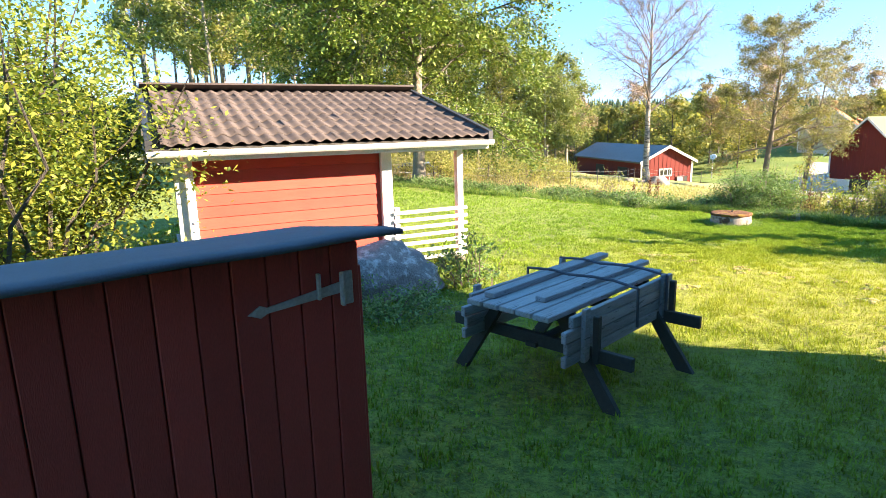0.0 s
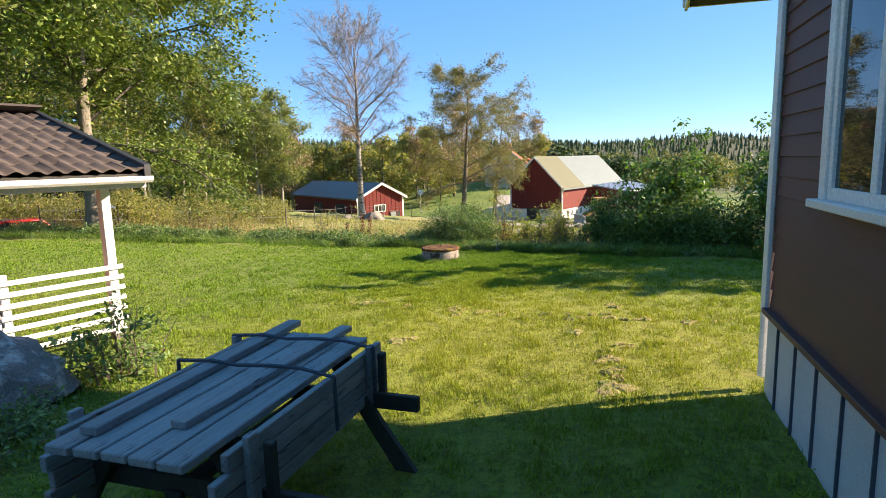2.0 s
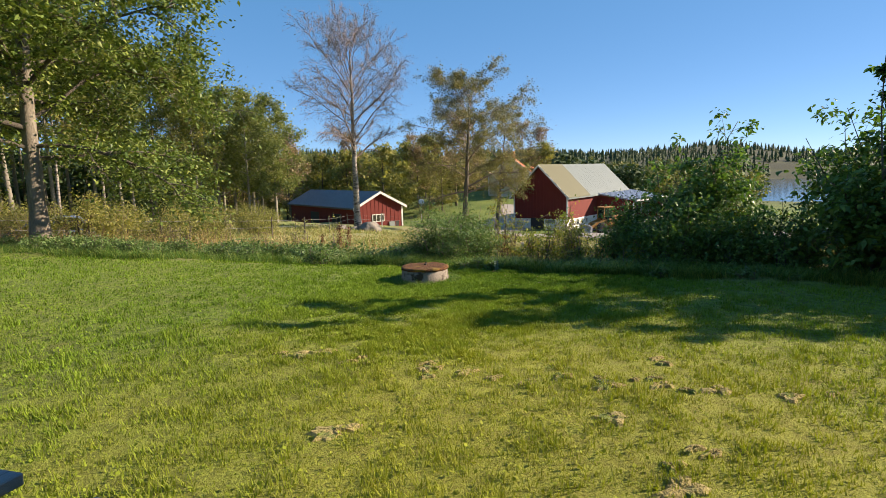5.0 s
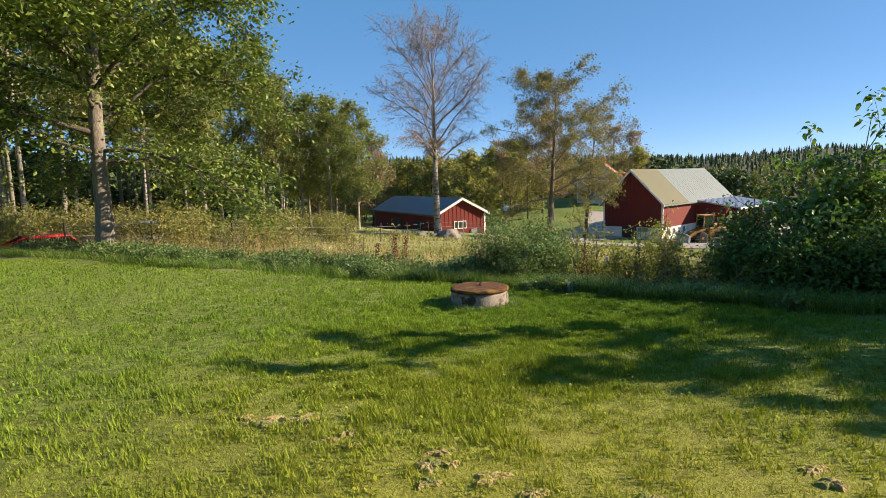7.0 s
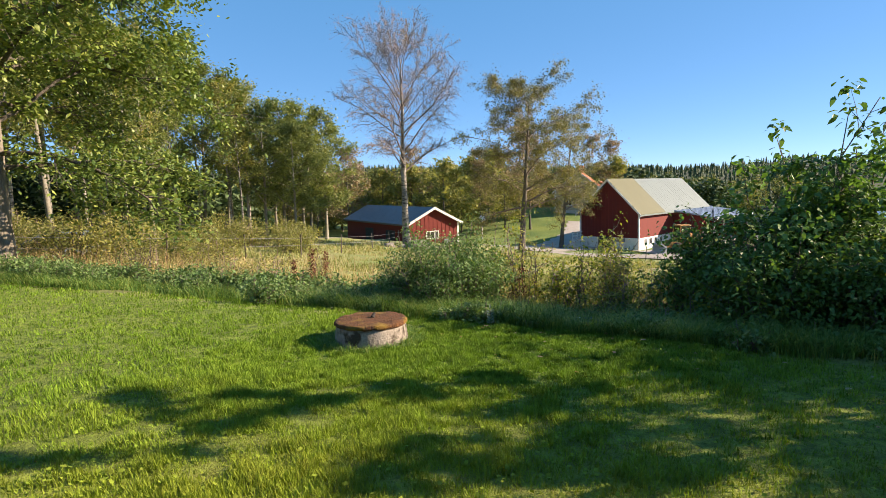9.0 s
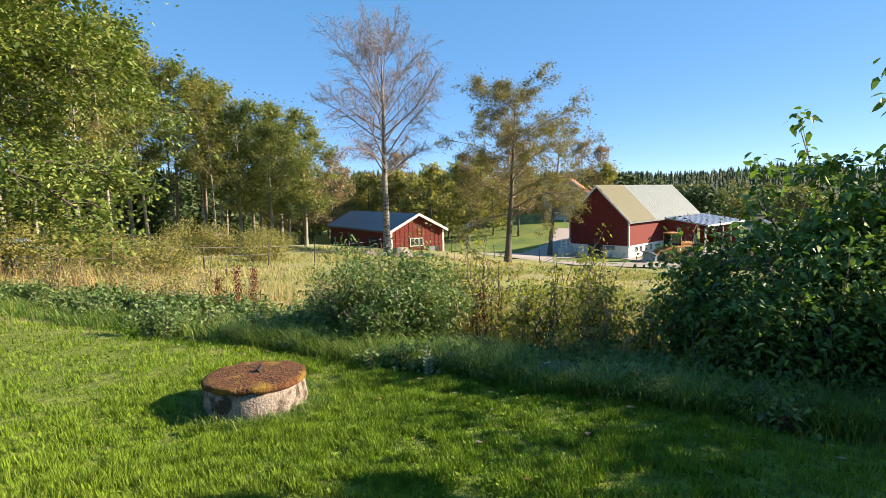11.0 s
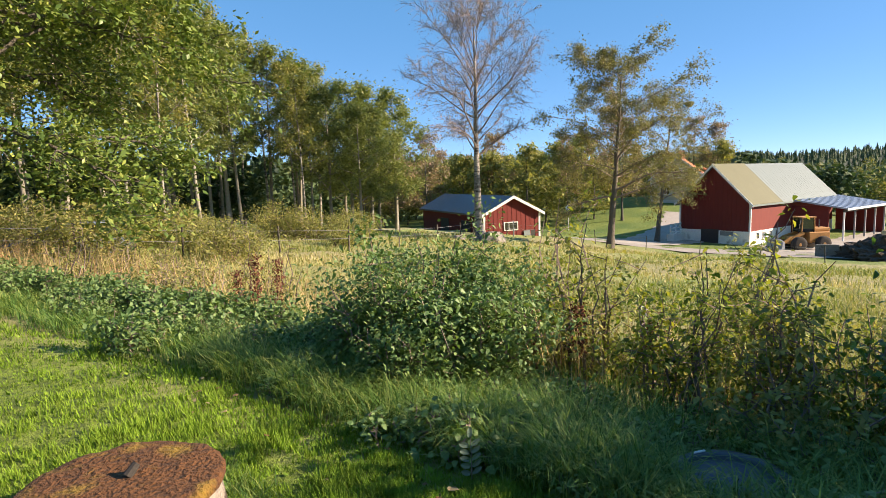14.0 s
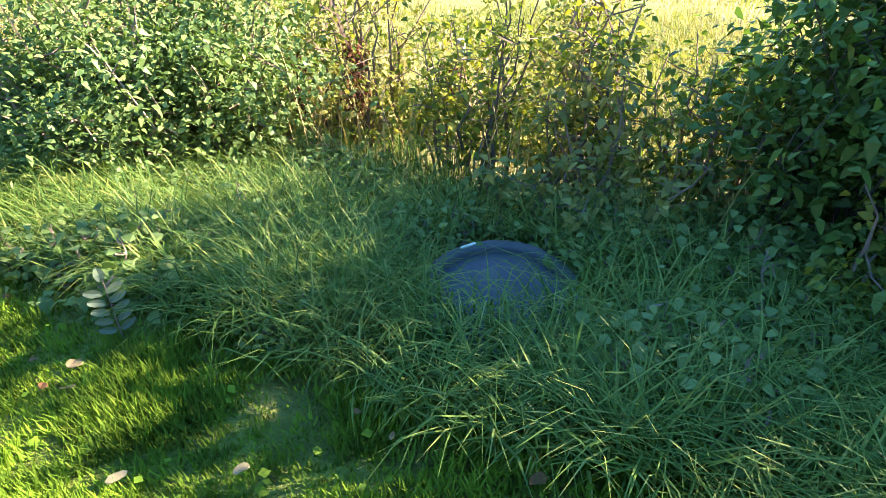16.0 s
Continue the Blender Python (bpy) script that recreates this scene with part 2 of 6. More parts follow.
LEAF_SALLOW = leafy("olive_sallow_leaves", ((0.102, 0.123, 0.043), (0.189, 0.196, 0.065), (0.29, 0.261, 0.087)), 0.6, 0.4)
LEAF_ASPEN = leafy("aspen_leaves", ((0.08, 0.11, 0.042), (0.145, 0.175, 0.062), (0.22, 0.235, 0.09)), 0.5, 0.4)
NEEDLE = leafy("spruce_needles", ((0.019, 0.042, 0.019), (0.036, 0.066, 0.026), (0.06, 0.09, 0.036)), 0.7, 0.15)
FARWOOD = leafy("far_mixed_wood", ((0.058, 0.094, 0.036), (0.123, 0.145, 0.051), (0.217, 0.189, 0.072)), 0.7, 0.25)
LAWN = leafy("lawn_blades", ((0.05, 0.125, 0.008), (0.08, 0.172, 0.012), (0.13, 0.225, 0.018), (0.22, 0.275, 0.035)), 0.8, 0.25, 0.3, 0.4, 10.0)
TALLGRASS = leafy("tall_green_grass", ((0.036, 0.09, 0.022), (0.072, 0.15, 0.034), (0.135, 0.215, 0.048), (0.24, 0.27, 0.085)), 0.55, 0.35)
DRYGRASS = leafy("dry_pasture_grass", ((0.12, 0.18, 0.035), (0.2, 0.24, 0.05), (0.28, 0.25, 0.11), (0.36, 0.3, 0.18)), 0.7, 0.3, 0.18)
LEAF_PALE = leafy("pale_seedling_leaf", ((0.1, 0.15, 0.12), (0.13, 0.18, 0.14)), 0.5, 0.2)
STRAW = leafy("straw_stalks", ((0.3, 0.22, 0.1), (0.42, 0.33, 0.17), (0.2, 0.1, 0.05)), 0.8, 0.2)
DOCK = leafy("brown_dock_seeds", ((0.07, 0.025, 0.015), (0.14, 0.05, 0.03)), 0.8, 0.1)


# ---- mesh helpers ----
rng = np.random.default_rng(7)


def mesh_data(name, V, F, mat, smooth=False):
    me = bpy.data.meshes.new(name)
    V, F = np.asarray(V, np.float32), np.asarray(F, np.int32)
    k = F.shape[1]
    me.vertices.add(len(V))
    me.vertices.foreach_set("co", V.ravel())
    me.loops.add(F.size)
    me.loops.foreach_set("vertex_index", F.ravel())
    me.polygons.add(len(F))
    me.polygons.foreach_set("loop_start", np.arange(0, F.size, k, dtype=np.int32))
    me.polygons.foreach_set("use_smooth", np.full(len(F), smooth))
    me.update(calc_edges=True)
    me.materials.append(mat)
    return me


def from_arrays(name, V, F, mat, parent=None, label="", smooth=False):
    ob = new(name, mesh_data(name, V, F, mat, smooth))
    ob.parent = parent
    return tagged(ob, label)


def part(name, bm, mat, parent=None, label="", smooth=False):
    me = bpy.data.meshes.new(name)
    for f in bm.faces:
        f.smooth = smooth
    bm.to_mesh(me)
    bm.free()
    me.materials.append(mat)
    ob = new(name, me)
    ob.parent = parent
    return tagged(ob, label)


def again(ob, m, parent=None):
    """Another object on the same mesh."""
    o = new(ob.name.split(".")[0], ob.data)
    o.parent = parent if parent else ob.parent
    o.matrix_basis = m
    return o


def thing(name, m, label, category, group="", kind=""):
    ob = new(name)
    ob.empty_display_size = 0.1
    ob.matrix_basis = m
    return tagged(ob, label, category, group, kind)


def box(x0, x1, y0, y1, z0, z1, bevel=0.004, bm=None, m=None):
    b = bmesh.new()
    bmesh.ops.create_cube(b, size=1.0, matrix=Matrix.Translation(((x0 + x1) / 2, (y0 + y1) / 2, (z0 + z1) / 2)) @ Matrix.Diagonal((abs(x1 - x0), abs(y1 - y0), abs(z1 - z0), 1)))
    if bevel:
        bmesh.ops.bevel(b, geom=b.edges[:], offset=bevel, segments=1, affect="EDGES")
    if m:
        b.transform(m)
    return merge(bm, b)


def merge(bm, b):
    if bm is None:
        return b
    me = bpy.data.meshes.new("tmp")
    b.to_mesh(me)
    b.free()
    bm.from_mesh(me)
    bpy.data.meshes.remove(me)
    return bm


def prism(outline, y0, y1, bm=None, m=None):
    """An outline in x and z, drawn out from y0 to y1."""
    b = bm if bm else bmesh.new()
    a = [b.verts.new(((m @ Vector((x, y0, z))) if m else (x, y0, z))) for x, z in outline]
    c = [b.verts.new(((m @ Vector((x, y1, z))) if m else (x, y1, z))) for x, z in outline]
    b.faces.new(a)
    b.faces.new(c[::-1])
    for i in range(len(a)):
        j = (i + 1) % len(a)
        b.faces.new((a[j], a[i], c[i], c[j]))
    bmesh.ops.recalc_face_normals(b, faces=b.faces[:])
    return b


def rod(p, q, r0, r1=None, sides=8, bm=None):
    b = bmesh.new()
    p, q = Vector(p), Vector(q)
    bmesh.ops.create_cone(b, cap_ends=True, segments=sides, radius1=r0, radius2=r0 if r1 is None else r1, depth=(q - p).length)
    b.transform(Matrix.Translation((p + q) / 2) @ (q - p).to_track_quat("Z", "Y").to_matrix().to_4x4())
    return merge(bm, b)


def lathe(profile, sides=32, bm=None):
    b = bm if bm else bmesh.new()
    rings = [[b.verts.new((r * math.cos(2 * math.pi * i / sides), r * math.sin(2 * math.pi * i / sides), z)) for i in range(sides)] for r, z in profile]
    for a, c in zip(rings, rings[1:]):
        for i in range(sides):
            j = (i + 1) % sides
            b.faces.new((a[i], a[j], c[j], c[i]))
    b.faces.new(rings[0][::-1])
    b.faces.new(rings[-1])
    return b


# ---- the lie of the land ----
U_AT = np.array([-3000.0, 0, 2, 4.5, 8.5, 14, 16.5, 30, 46, 60, 76, 95, 200, 300, 3000])
Z_AT = np.array([0.1, 0.05, -0.06, -0.22, -0.22, -0.37, -0.75, -2.1, -3.75, -4.75, -6.35, -6.6, -9, -9, -9.0])


def land(x, y):
    x, y = np.asarray(x, float), np.asarray(y, float)
    u, r = 0.724 * x + 0.69 * y, np.hypot(x, y)
    z = np.interp(u, U_AT, Z_AT)
    az = np.degrees(np.arctan2(x, y))
    v = 0.69 * x - 0.724 * y
    z = z - 0.7 * np.clip((v + 24) / 10, 0, 1) * np.exp(-(((u - 61) / 11) ** 2))
    z = z + 4.3 * np.exp(-((x - 58) ** 2 + (y - 98) ** 2) / 380.0)
    z = z + 1.0 * np.exp(-((x - 8) ** 2 + (y - 62) ** 2) / 400.0)
    z = z - 0.08 * np.exp(-((x - 0.45) ** 2 + (y - 4.2) ** 2) / 0.9)
    z = z - 0.06 * np.exp(-((x - 6.0) ** 2 + (y - 12.0) ** 2) / 1.1)
    hill = np.clip((r - 190) / 260, 0, 1) ** 1.5
    top = np.interp(az, [-180, -60, 0, 20, 36, 42, 46, 60, 66, 80, 180], [12, 14, 16, 11, 8, 5, 3, -3, 4, 10, 12])
    lake = np.exp(-(((az - 58.5) / 6.0) ** 4)) * np.exp(-(((r - 350) / 140) ** 4))
    return z + hill * (top + 9) * (1 - lake) - 5 * lake + np.clip((r - 480) / 300, 0, 1) * np.interp(az, [-180, 30, 40, 46, 51, 57, 64, 180], [10, 10, 8, 14, 22, 12, 8, 12])


def lawn_edge(x, y):
    """Metres beyond the mown lawn's edge (negative on the lawn)."""
    x, y = np.asarray(x, float), np.asarray(y, float)
    u = 0.724 * x + 0.69 * y
    e = 13.75 + 0.12 * np.sin(x * 1.7) + 0.08 * np.sin(x * 4.3 + 1) + 0.55 * np.exp(-((x - 5.5) / 3.0) ** 2)
    return u - e


def ground_sheet():
    s = np.linspace(-6.75, 6.75, 300)
    gx, gy = 6 + 5.5 * np.sinh(s), 11 + 5.5 * np.sinh(s)
    X, Y = np.meshgrid(gx, gy)
    Z = land(X, Y)
    near = np.hypot(X - 6, Y - 11) < 60
    bumps = np.sin(X * 2.1) * np.sin(Y * 1.7 + 0.5) * 0.012 + np.sin(X * 0.7 + 1) * np.sin(Y * 0.9) * 0.02
    rough = np.where(lawn_edge(X, Y) > 0, 5.0, 1.0)
    Z = Z + np.where(near, bumps * rough, 0)
    n = len(s)
    i = np.arange(n * n).reshape(n, n)
    F = np.stack([i[:-1, :-1], i[:-1, 1:], i[1:, 1:], i[1:, :-1]], -1).reshape(-1, 4)
    return np.stack([X, Y, Z], -1).reshape(-1, 3), F


def ground_material():
    m, nt, b = shader("grass_ground", 0.95)
    tc = nt.nodes.new("ShaderNodeTexCoord")
    P = tc.outputs["Object"]
    sep = nt.nodes.new("ShaderNodeSeparateXYZ")
    nt.links.new(P, sep.inputs[0])
    dot = nt.nodes.new("ShaderNodeVectorMath")
    dot.operation = "DOT_PRODUCT"
    dot.inputs[1].default_value = (0.724, 0.69, 0)
    nt.links.new(P, dot.inputs[0])
    u = dot.outputs["Value"]

    def step(a, c):
        r = nt.nodes.new("ShaderNodeMapRange")
        r.inputs[1].default_value, r.inputs[2].default_value = a, c
        nt.links.new(u, r.inputs[0])
        return r.outputs[0]
    big, mid, fine = noisy(nt, P, 0.35), noisy(nt, P, 2.2, 5), noisy(nt, P, 45, 4, 0.7)
    lawn = ramp(nt, big, ((0.35, (0.1, 0.19, 0.016)), (0.65, (0.2, 0.25, 0.03))))
    lawn = mix(nt, ramp(nt, mid, ((0.45, (0, 0, 0)), (0.75, (0.6, 0.6, 0.6)))), lawn, (0.2, 0.17, 0.05))
    lawn = mix(nt, 0.6, lawn, ramp(nt, fine, ((0.3, (0.05, 0.09, 0.009)), (0.7, (0.2, 0.28, 0.035)))))
    lawn = mix(nt, 0.55, lawn, ramp(nt, noisy(nt, P, 11, 4, 0.75), ((0.4, (0.025, 0.045, 0.005)), (0.58, (0.2, 0.27, 0.03)))))
    wear = ramp(nt, noisy(nt, P, 1.1, 6, 0.65), ((0.62, (0, 0, 0)), (0.72, (0.45, 0.45, 0.45))))
    lawn = mix(nt, wear, lawn, (0.14, 0.1, 0.05))
    past = ramp(nt, noisy(nt, P, 0.16, 5, 0.6), ((0.36, (0.17, 0.27, 0.035)), (0.5, (0.26, 0.27, 0.085)), (0.64, (0.31, 0.26, 0.14))))
    past = mix(nt, 0.45, past, ramp(nt, noisy(nt, P, 6, 5, 0.7), ((0.3, (0.1, 0.13, 0.025)), (0.7, (0.38, 0.34, 0.17)))))
    far = ramp(nt, noisy(nt, P, 0.03, 4), ((0.4, (0.02, 0.03, 0.012)), (0.6, (0.045, 0.06, 0.02))))
    green = ramp(nt, noisy(nt, P, 0.2, 4), ((0.35, (0.07, 0.13, 0.02)), (0.65, (0.15, 0.2, 0.035))))
    lawn = mossy(nt, lawn, 0.34)
    c = mix(nt, step(13.6, 14.3), lawn, past)
    c = mix(nt, step(56, 64), c, green)
    c = mix(nt, step(120, 200), c, far)
    nt.links.new(c, b.inputs["Base Color"])
    relief(nt, b, fine, 0.9, 0.04)
    return m


V, F = ground_sheet()
ground = tagged(from_arrays("ground", V, F, ground_material(), smooth=True), "sunlit mown lawn sloping into rough pasture and valley", "ground", kind="structure")


# ---- vegetation builders ----
def tube_arrays(paths, sides):
    """Tapered tubes along paths of (points, radii), as one quad mesh."""
    VV, FF, base = [], [], 0
    ang = np.linspace(0, 2 * np.pi, sides, endpoint=False)
    for pts, rad in paths:
        pts = np.asarray(pts, float)
        d = np.gradient(pts, axis=0)
        d /= np.linalg.norm(d, axis=1, keepdims=True) + 1e-9
        ref = np.where(np.abs(d[:, 2:3]) > 0.9, np.array([[1.0, 0, 0]]), np.array([[0, 0, 1.0]]))
        a = np.cross(d, ref)
        a /= np.linalg.norm(a, axis=1, keepdims=True) + 1e-9
        b = np.cross(d, a)
        ring = pts[:, None] + (a[:, None] * np.cos(ang)[None, :, None] + b[:, None] * np.sin(ang)[None, :, None]) * np.asarray(rad)[:, None, None]
        n = len(pts)
        i = np.arange(n * sides).reshape(n, sides)
        j = np.roll(i, -1, axis=1)
        VV.append(ring.reshape(-1, 3))
        FF.append(np.stack([i[:-1], j[:-1], j[1:], i[1:]], -1).reshape(-1, 4) + base)
        base += n * sides
    return np.concatenate(VV), np.concatenate(FF)


def leaf_arrays(P, size, r, flat=0.5, slim=0.55, fine=False):
    """A folded leaf at every point, of four corners or, fine, of six."""
    n = len(P)
    az, tilt = r.uniform(0, 2 * np.pi, n), r.normal(0, flat, n)
    d = np.stack([np.cos(az) * np.cos(tilt), np.sin(az) * np.cos(tilt), np.sin(tilt) - 0.25], -1)
    up = np.stack([r.normal(0, 0.5, n), r.normal(0, 0.5, n), np.ones(n)], -1)
    s = np.cross(d, up)
    s /= np.linalg.norm(s, axis=1, keepdims=True) + 1e-9
    nrm = np.cross(s, d)
    L = (size * r.uniform(0.6, 1.3, n))[:, None]
    mid = P + d * L * 0.45 + nrm * L * 0.06
    if fine:
        a, c, e = P + d * L * 0.3, P + d * L * 0.7 - nrm * L * 0.05, P + d * L - nrm * L * 0.16
        V = np.stack([P, a - s * L * slim * 0.5 + nrm * L * 0.07, c - s * L * slim * 0.36 + nrm * L * 0.03, e, c + s * L * slim * 0.36 + nrm * L * 0.03, a + s * L * slim * 0.5 + nrm * L * 0.07], 1).reshape(-1, 3)
        return V, np.arange(6 * n).reshape(n, 6)
    V = np.stack([P, mid - s * L * slim / 2 - nrm * L * 0.08, P + d * L, mid + s * L * slim / 2 - nrm * L * 0.08], 1).reshape(-1, 3)
    return V, np.arange(4 * n).reshape(n, 4)


def grow(seed, height, r0, crown0, spread, limbs, subs, twigs, rise=0.5, droop=0.0, lean=(0, 0), taper=0.9, top=1.0, shape="dome", kink=0.12):
    """Trunk, limbs, branches and twigs of a tree at the origin: tube paths and the twig points that bear leaves."""
    r = np.random.default_rng(seed)
    n = 12
    t = np.linspace(0, 1, n)
    wander = np.cumsum(r.normal(0, kink * r0, (n, 2)), axis=0)
    trunk = np.stack([lean[0] * t * height + wander[:, 0], lean[1] * t * height + wander[:, 1], t * height * top], -1)
    trunk[0, :2] = 0
    rad = r0 * ((1 - taper * t) ** 0.9 + 0.35 * np.exp(-t * 25))
    thick, thin, P = [(trunk, rad)], [], []
    for i in range(limbs):
        h = crown0 + (0.98 - crown0) * (i + r.uniform(0, 0.8)) / limbs
        k = (h - crown0) / (1 - crown0)
        prof = {"dome": 0.55 + 0.45 * math.sin(math.pi * min(1, 0.15 + k * 0.85)), "spire": 1.0 - 0.75 * k, "vase": 0.45 + 0.75 * math.sin(math.pi * (0.2 + 0.7 * k))}[shape]
        if shape == "dome":
            prof *= 1 - 0.55 * k ** 3
        L = spread * prof * r.uniform(0.75, 1.2)
        az = i * 2.4 + r.normal(0, 0.4)
        el = rise * (0.5 + 0.8 * k) + r.normal(0, 0.12)
        o = np.array([np.interp(h, t, trunk[:, q]) for q in range(3)])
        m = 7
        s = np.linspace(0, 1, m)
        turn = az + np.cumsum(r.normal(0, 0.16, m))
        elv = el + (0.35 - droop) * s + np.cumsum(r.normal(0, 0.1, m)) - droop * s ** 2
        stepv = np.stack([np.cos(turn) * np.cos(elv), np.sin(turn) * np.cos(elv), np.sin(elv)], -1) * L / (m - 1)
        limb = o + np.concatenate([np.zeros((1, 3)), np.cumsum(stepv[:-1], axis=0)])
        lr = np.interp(h, t, rad) * r.uniform(0.28, 0.45)
        thick.append((limb, lr * (1 - 0.85 * s) + 0.004))
        for j in range(subs):
            q = 0.25 + 0.75 * (j + r.uniform(0, 1)) / subs
            o2 = np.array([np.interp(q, s, limb[:, c]) for c in range(3)])
            a2, e2 = az + r.choice([-1, 1]) * r.uniform(0.4, 1.2), el + r.normal(0.1, 0.4) - droop * 0.6
            L2 = L * r.uniform(0.25, 0.5) * (1.15 - 0.6 * q)
            s2 = np.linspace(0, 1, 4)
            e2s = e2 - droop * 1.2 * s2 + r.normal(0, 0.15, 4)
            dv = np.stack([np.cos(a2) * np.cos(e2s), np.sin(a2) * np.cos(e2s), np.sin(e2s)], -1) * L2 / 3
            br = o2 + np.concatenate([np.zeros((1, 3)), np.cumsum(dv[:-1], axis=0)])
            P.append(br[1:])
            thin.append((br, np.maximum(lr * 0.4 * (1 - 0.8 * s2), 0.006)))
            for w in range(twigs):
                q3 = r.uniform(0.2, 1)
                o3 = np.array([np.interp(q3, s2, br[:, c]) for c in range(3)])
                a3, e3 = a2 + r.normal(0, 0.9), e2 + r.normal(0, 0.5) - droop
                L3 = L2 * r.uniform(0.25, 0.6)
                d3 = np.array([math.cos(a3) * math.cos(e3), math.sin(a3) * math.cos(e3), math.sin(e3)])
                tip = o3 + d3 * L3 + np.array([0, 0, -droop * 0.6 * L3])
                thin.append((np.stack([o3, (o3 + tip) / 2 + r.normal(0, 0.04 * L3, 3) + [0, 0, droop * 0.15 * L3], tip]), np.array([0.008, 0.006, 0.004]) * (1 + r0)))
                P.append(np.stack([o3 + (tip - o3) * f for f in (0.35, 0.7, 1.0)]))
    return thick, thin, np.concatenate(P)


def clumps(P, n, sigma, r):
    pick = P[r.integers(0, len(P), n)]
    return pick + r.normal(0, 1, (n, 3)) * np.array([sigma, sigma, sigma * 0.75])


def tree(name, m, label, seed, bark, leaf, leaves, size, sigma, twigbark=None, group="", thin_sides=3, slim=0.6, split=False, dress=0, bunches=0, **shape):
    r = np.random.default_rng(seed + 1000)
    t = thing(name, m, label, "tree", group)
    thick, thin, P = grow(seed, **shape)
    V, F = tube_arrays(thick[:1] if split else thick, 12 if split else 9)
    from_arrays("trunk", V, F, bark, t, smooth=True)
    for limb in (thick[1:] if split else ()):
        V, F = tube_arrays([limb], 7)
        from_arrays("limb", V, F, twigbark, t, smooth=True)
    if twigbark:
        V, F = tube_arrays(thin, thin_sides)
        from_arrays("branchwork", V, F, twigbark, t, "fine bare twigs")
    if dress:
        P = np.concatenate([P] + [np.repeat(limb[0][1:], dress, axis=0) for limb in thick[1:]])
    if bunches:
        knots = P[r.integers(0, len(P), bunches)]
        C = np.concatenate([clumps(knots, leaves * 4 // 5, sigma * 0.5, r), clumps(P, leaves // 5, sigma, r)])
    else:
        C = clumps(P, leaves, sigma, r)
    V, F = leaf_arrays(C, size, r, slim=slim)
    from_arrays("crown", V, F, leaf, t)
    return t


def shrub(name, m, label, seed, leaf, height, width, stems, leaves, size, stemmat, category="shrub", sigma=0.16, group="", lean=0.35, low=0.1, slim=0.55, shoots=0, fine=True):
    """Many stems from one root, with side twigs and leaves along them."""
    r = np.random.default_rng(seed)
    t = thing(name, m, label, category, group)
    paths, P = [], []
    for i in range(stems):
        h = height * r.uniform(0.55, 1.0)
        a, reach = r.uniform(0, 2 * np.pi), width * math.sqrt(r.uniform(0, 1))
        b = np.array([math.cos(a), math.sin(a)]) * reach * (1 - lean)
        e = np.array([math.cos(a), math.sin(a)]) * reach + r.normal(0, 0.08 * height, 2)
        h *= 1 - 0.45 * (reach / width) ** 2
        if i < shoots:
            h = height * r.uniform(1.1, 1.4)
            e = b + r.normal(0, 0.12, 2)
        s = np.linspace(0, 1, 6)
        pts = np.stack([b[0] + (e[0] - b[0]) * s ** 1.4, b[1] + (e[1] - b[1]) * s ** 1.4, h * s], -1) + np.concatenate([np.zeros((1, 3)), r.normal(0, 0.025 * height, (5, 3))])
        paths.append((pts, 0.012 * (0.5 + height / 2) * (1 - 0.8 * s)))
        for w in range(5):
            q = r.uniform(low, 1)
            o = np.array([np.interp(q, s, pts[:, c]) for c in range(3)])
            d = r.normal(0, 1, 3) * [1, 1, 0.5] + [0, 0, 0.35]
            tip = o + d / np.linalg.norm(d) * height * r.uniform(0.08, 0.22)
            paths.append((np.stack([o, (o + tip) / 2 + r.normal(0, 0.01, 3), tip]), np.array([0.005, 0.004, 0.002])))
            P += [o, (o + tip) / 2, tip, tip]
    V, F = tube_arrays(paths, 3)
    from_arrays("stem", V, F, stemmat, t)
    C = clumps(np.array(P), leaves, sigma, r)
    if shoots:
        Q = np.array([p for p in P if p[2] > height * 0.8])
        C = np.concatenate([C[C[:, 2] < height * 0.97], clumps(Q, leaves // 7, 0.05, r)])
    C = C[C[:, 2] > 0.03]
    V, F = leaf_arrays(C, size, r, slim=slim, fine=fine)
    from_arrays("foliage", V, F, leaf, t)
    return t


def blades(P, h, w, r, bend=0.5, lean=None, simple=False):
    """Bent grass blades of three triangles each."""
    n = len(P)
    az = r.uniform(0, 2 * np.pi, n)
    d = np.stack([np.cos(az), np.sin(az), np.zeros(n)], -1)
    if lean is not None:
        d = d * 0.6 + np.asarray(lean)
    s = np.stack([-d[:, 1], d[:, 0], np.zeros(n)], -1)
    s /= np.linalg.norm(s, axis=1, keepdims=True) + 1e-9
    h, w, b = h[:, None], w[:, None] if np.ndim(w) else w, (bend * r.uniform(0.3, 1.4, n))[:, None]
    up = np.array([[0, 0, 1.0]])
    if simple:
        V = np.stack([P - s * w / 2, P + s * w / 2, P + up * h * (1 - 0.3 * b) + d * h * b * 0.7], 1).reshape(-1, 3)
        return V, np.arange(3 * n).reshape(n, 3)
    p1 = P + up * h * 0.55 + d * h * b * 0.25
    p2 = P + up * h * (1 - 0.35 * b) + d * h * b * 0.9
    V = np.stack([P - s * w / 2, P + s * w / 2, p1 + s * w * 0.4, p1 - s * w * 0.4, p2], 1).reshape(-1, 3)
    i = np.arange(n)[:, None] * 5
    F = np.concatenate([i + [0, 1, 2], i + [0, 2, 3], i + [3, 2, 4]])
    return V, F


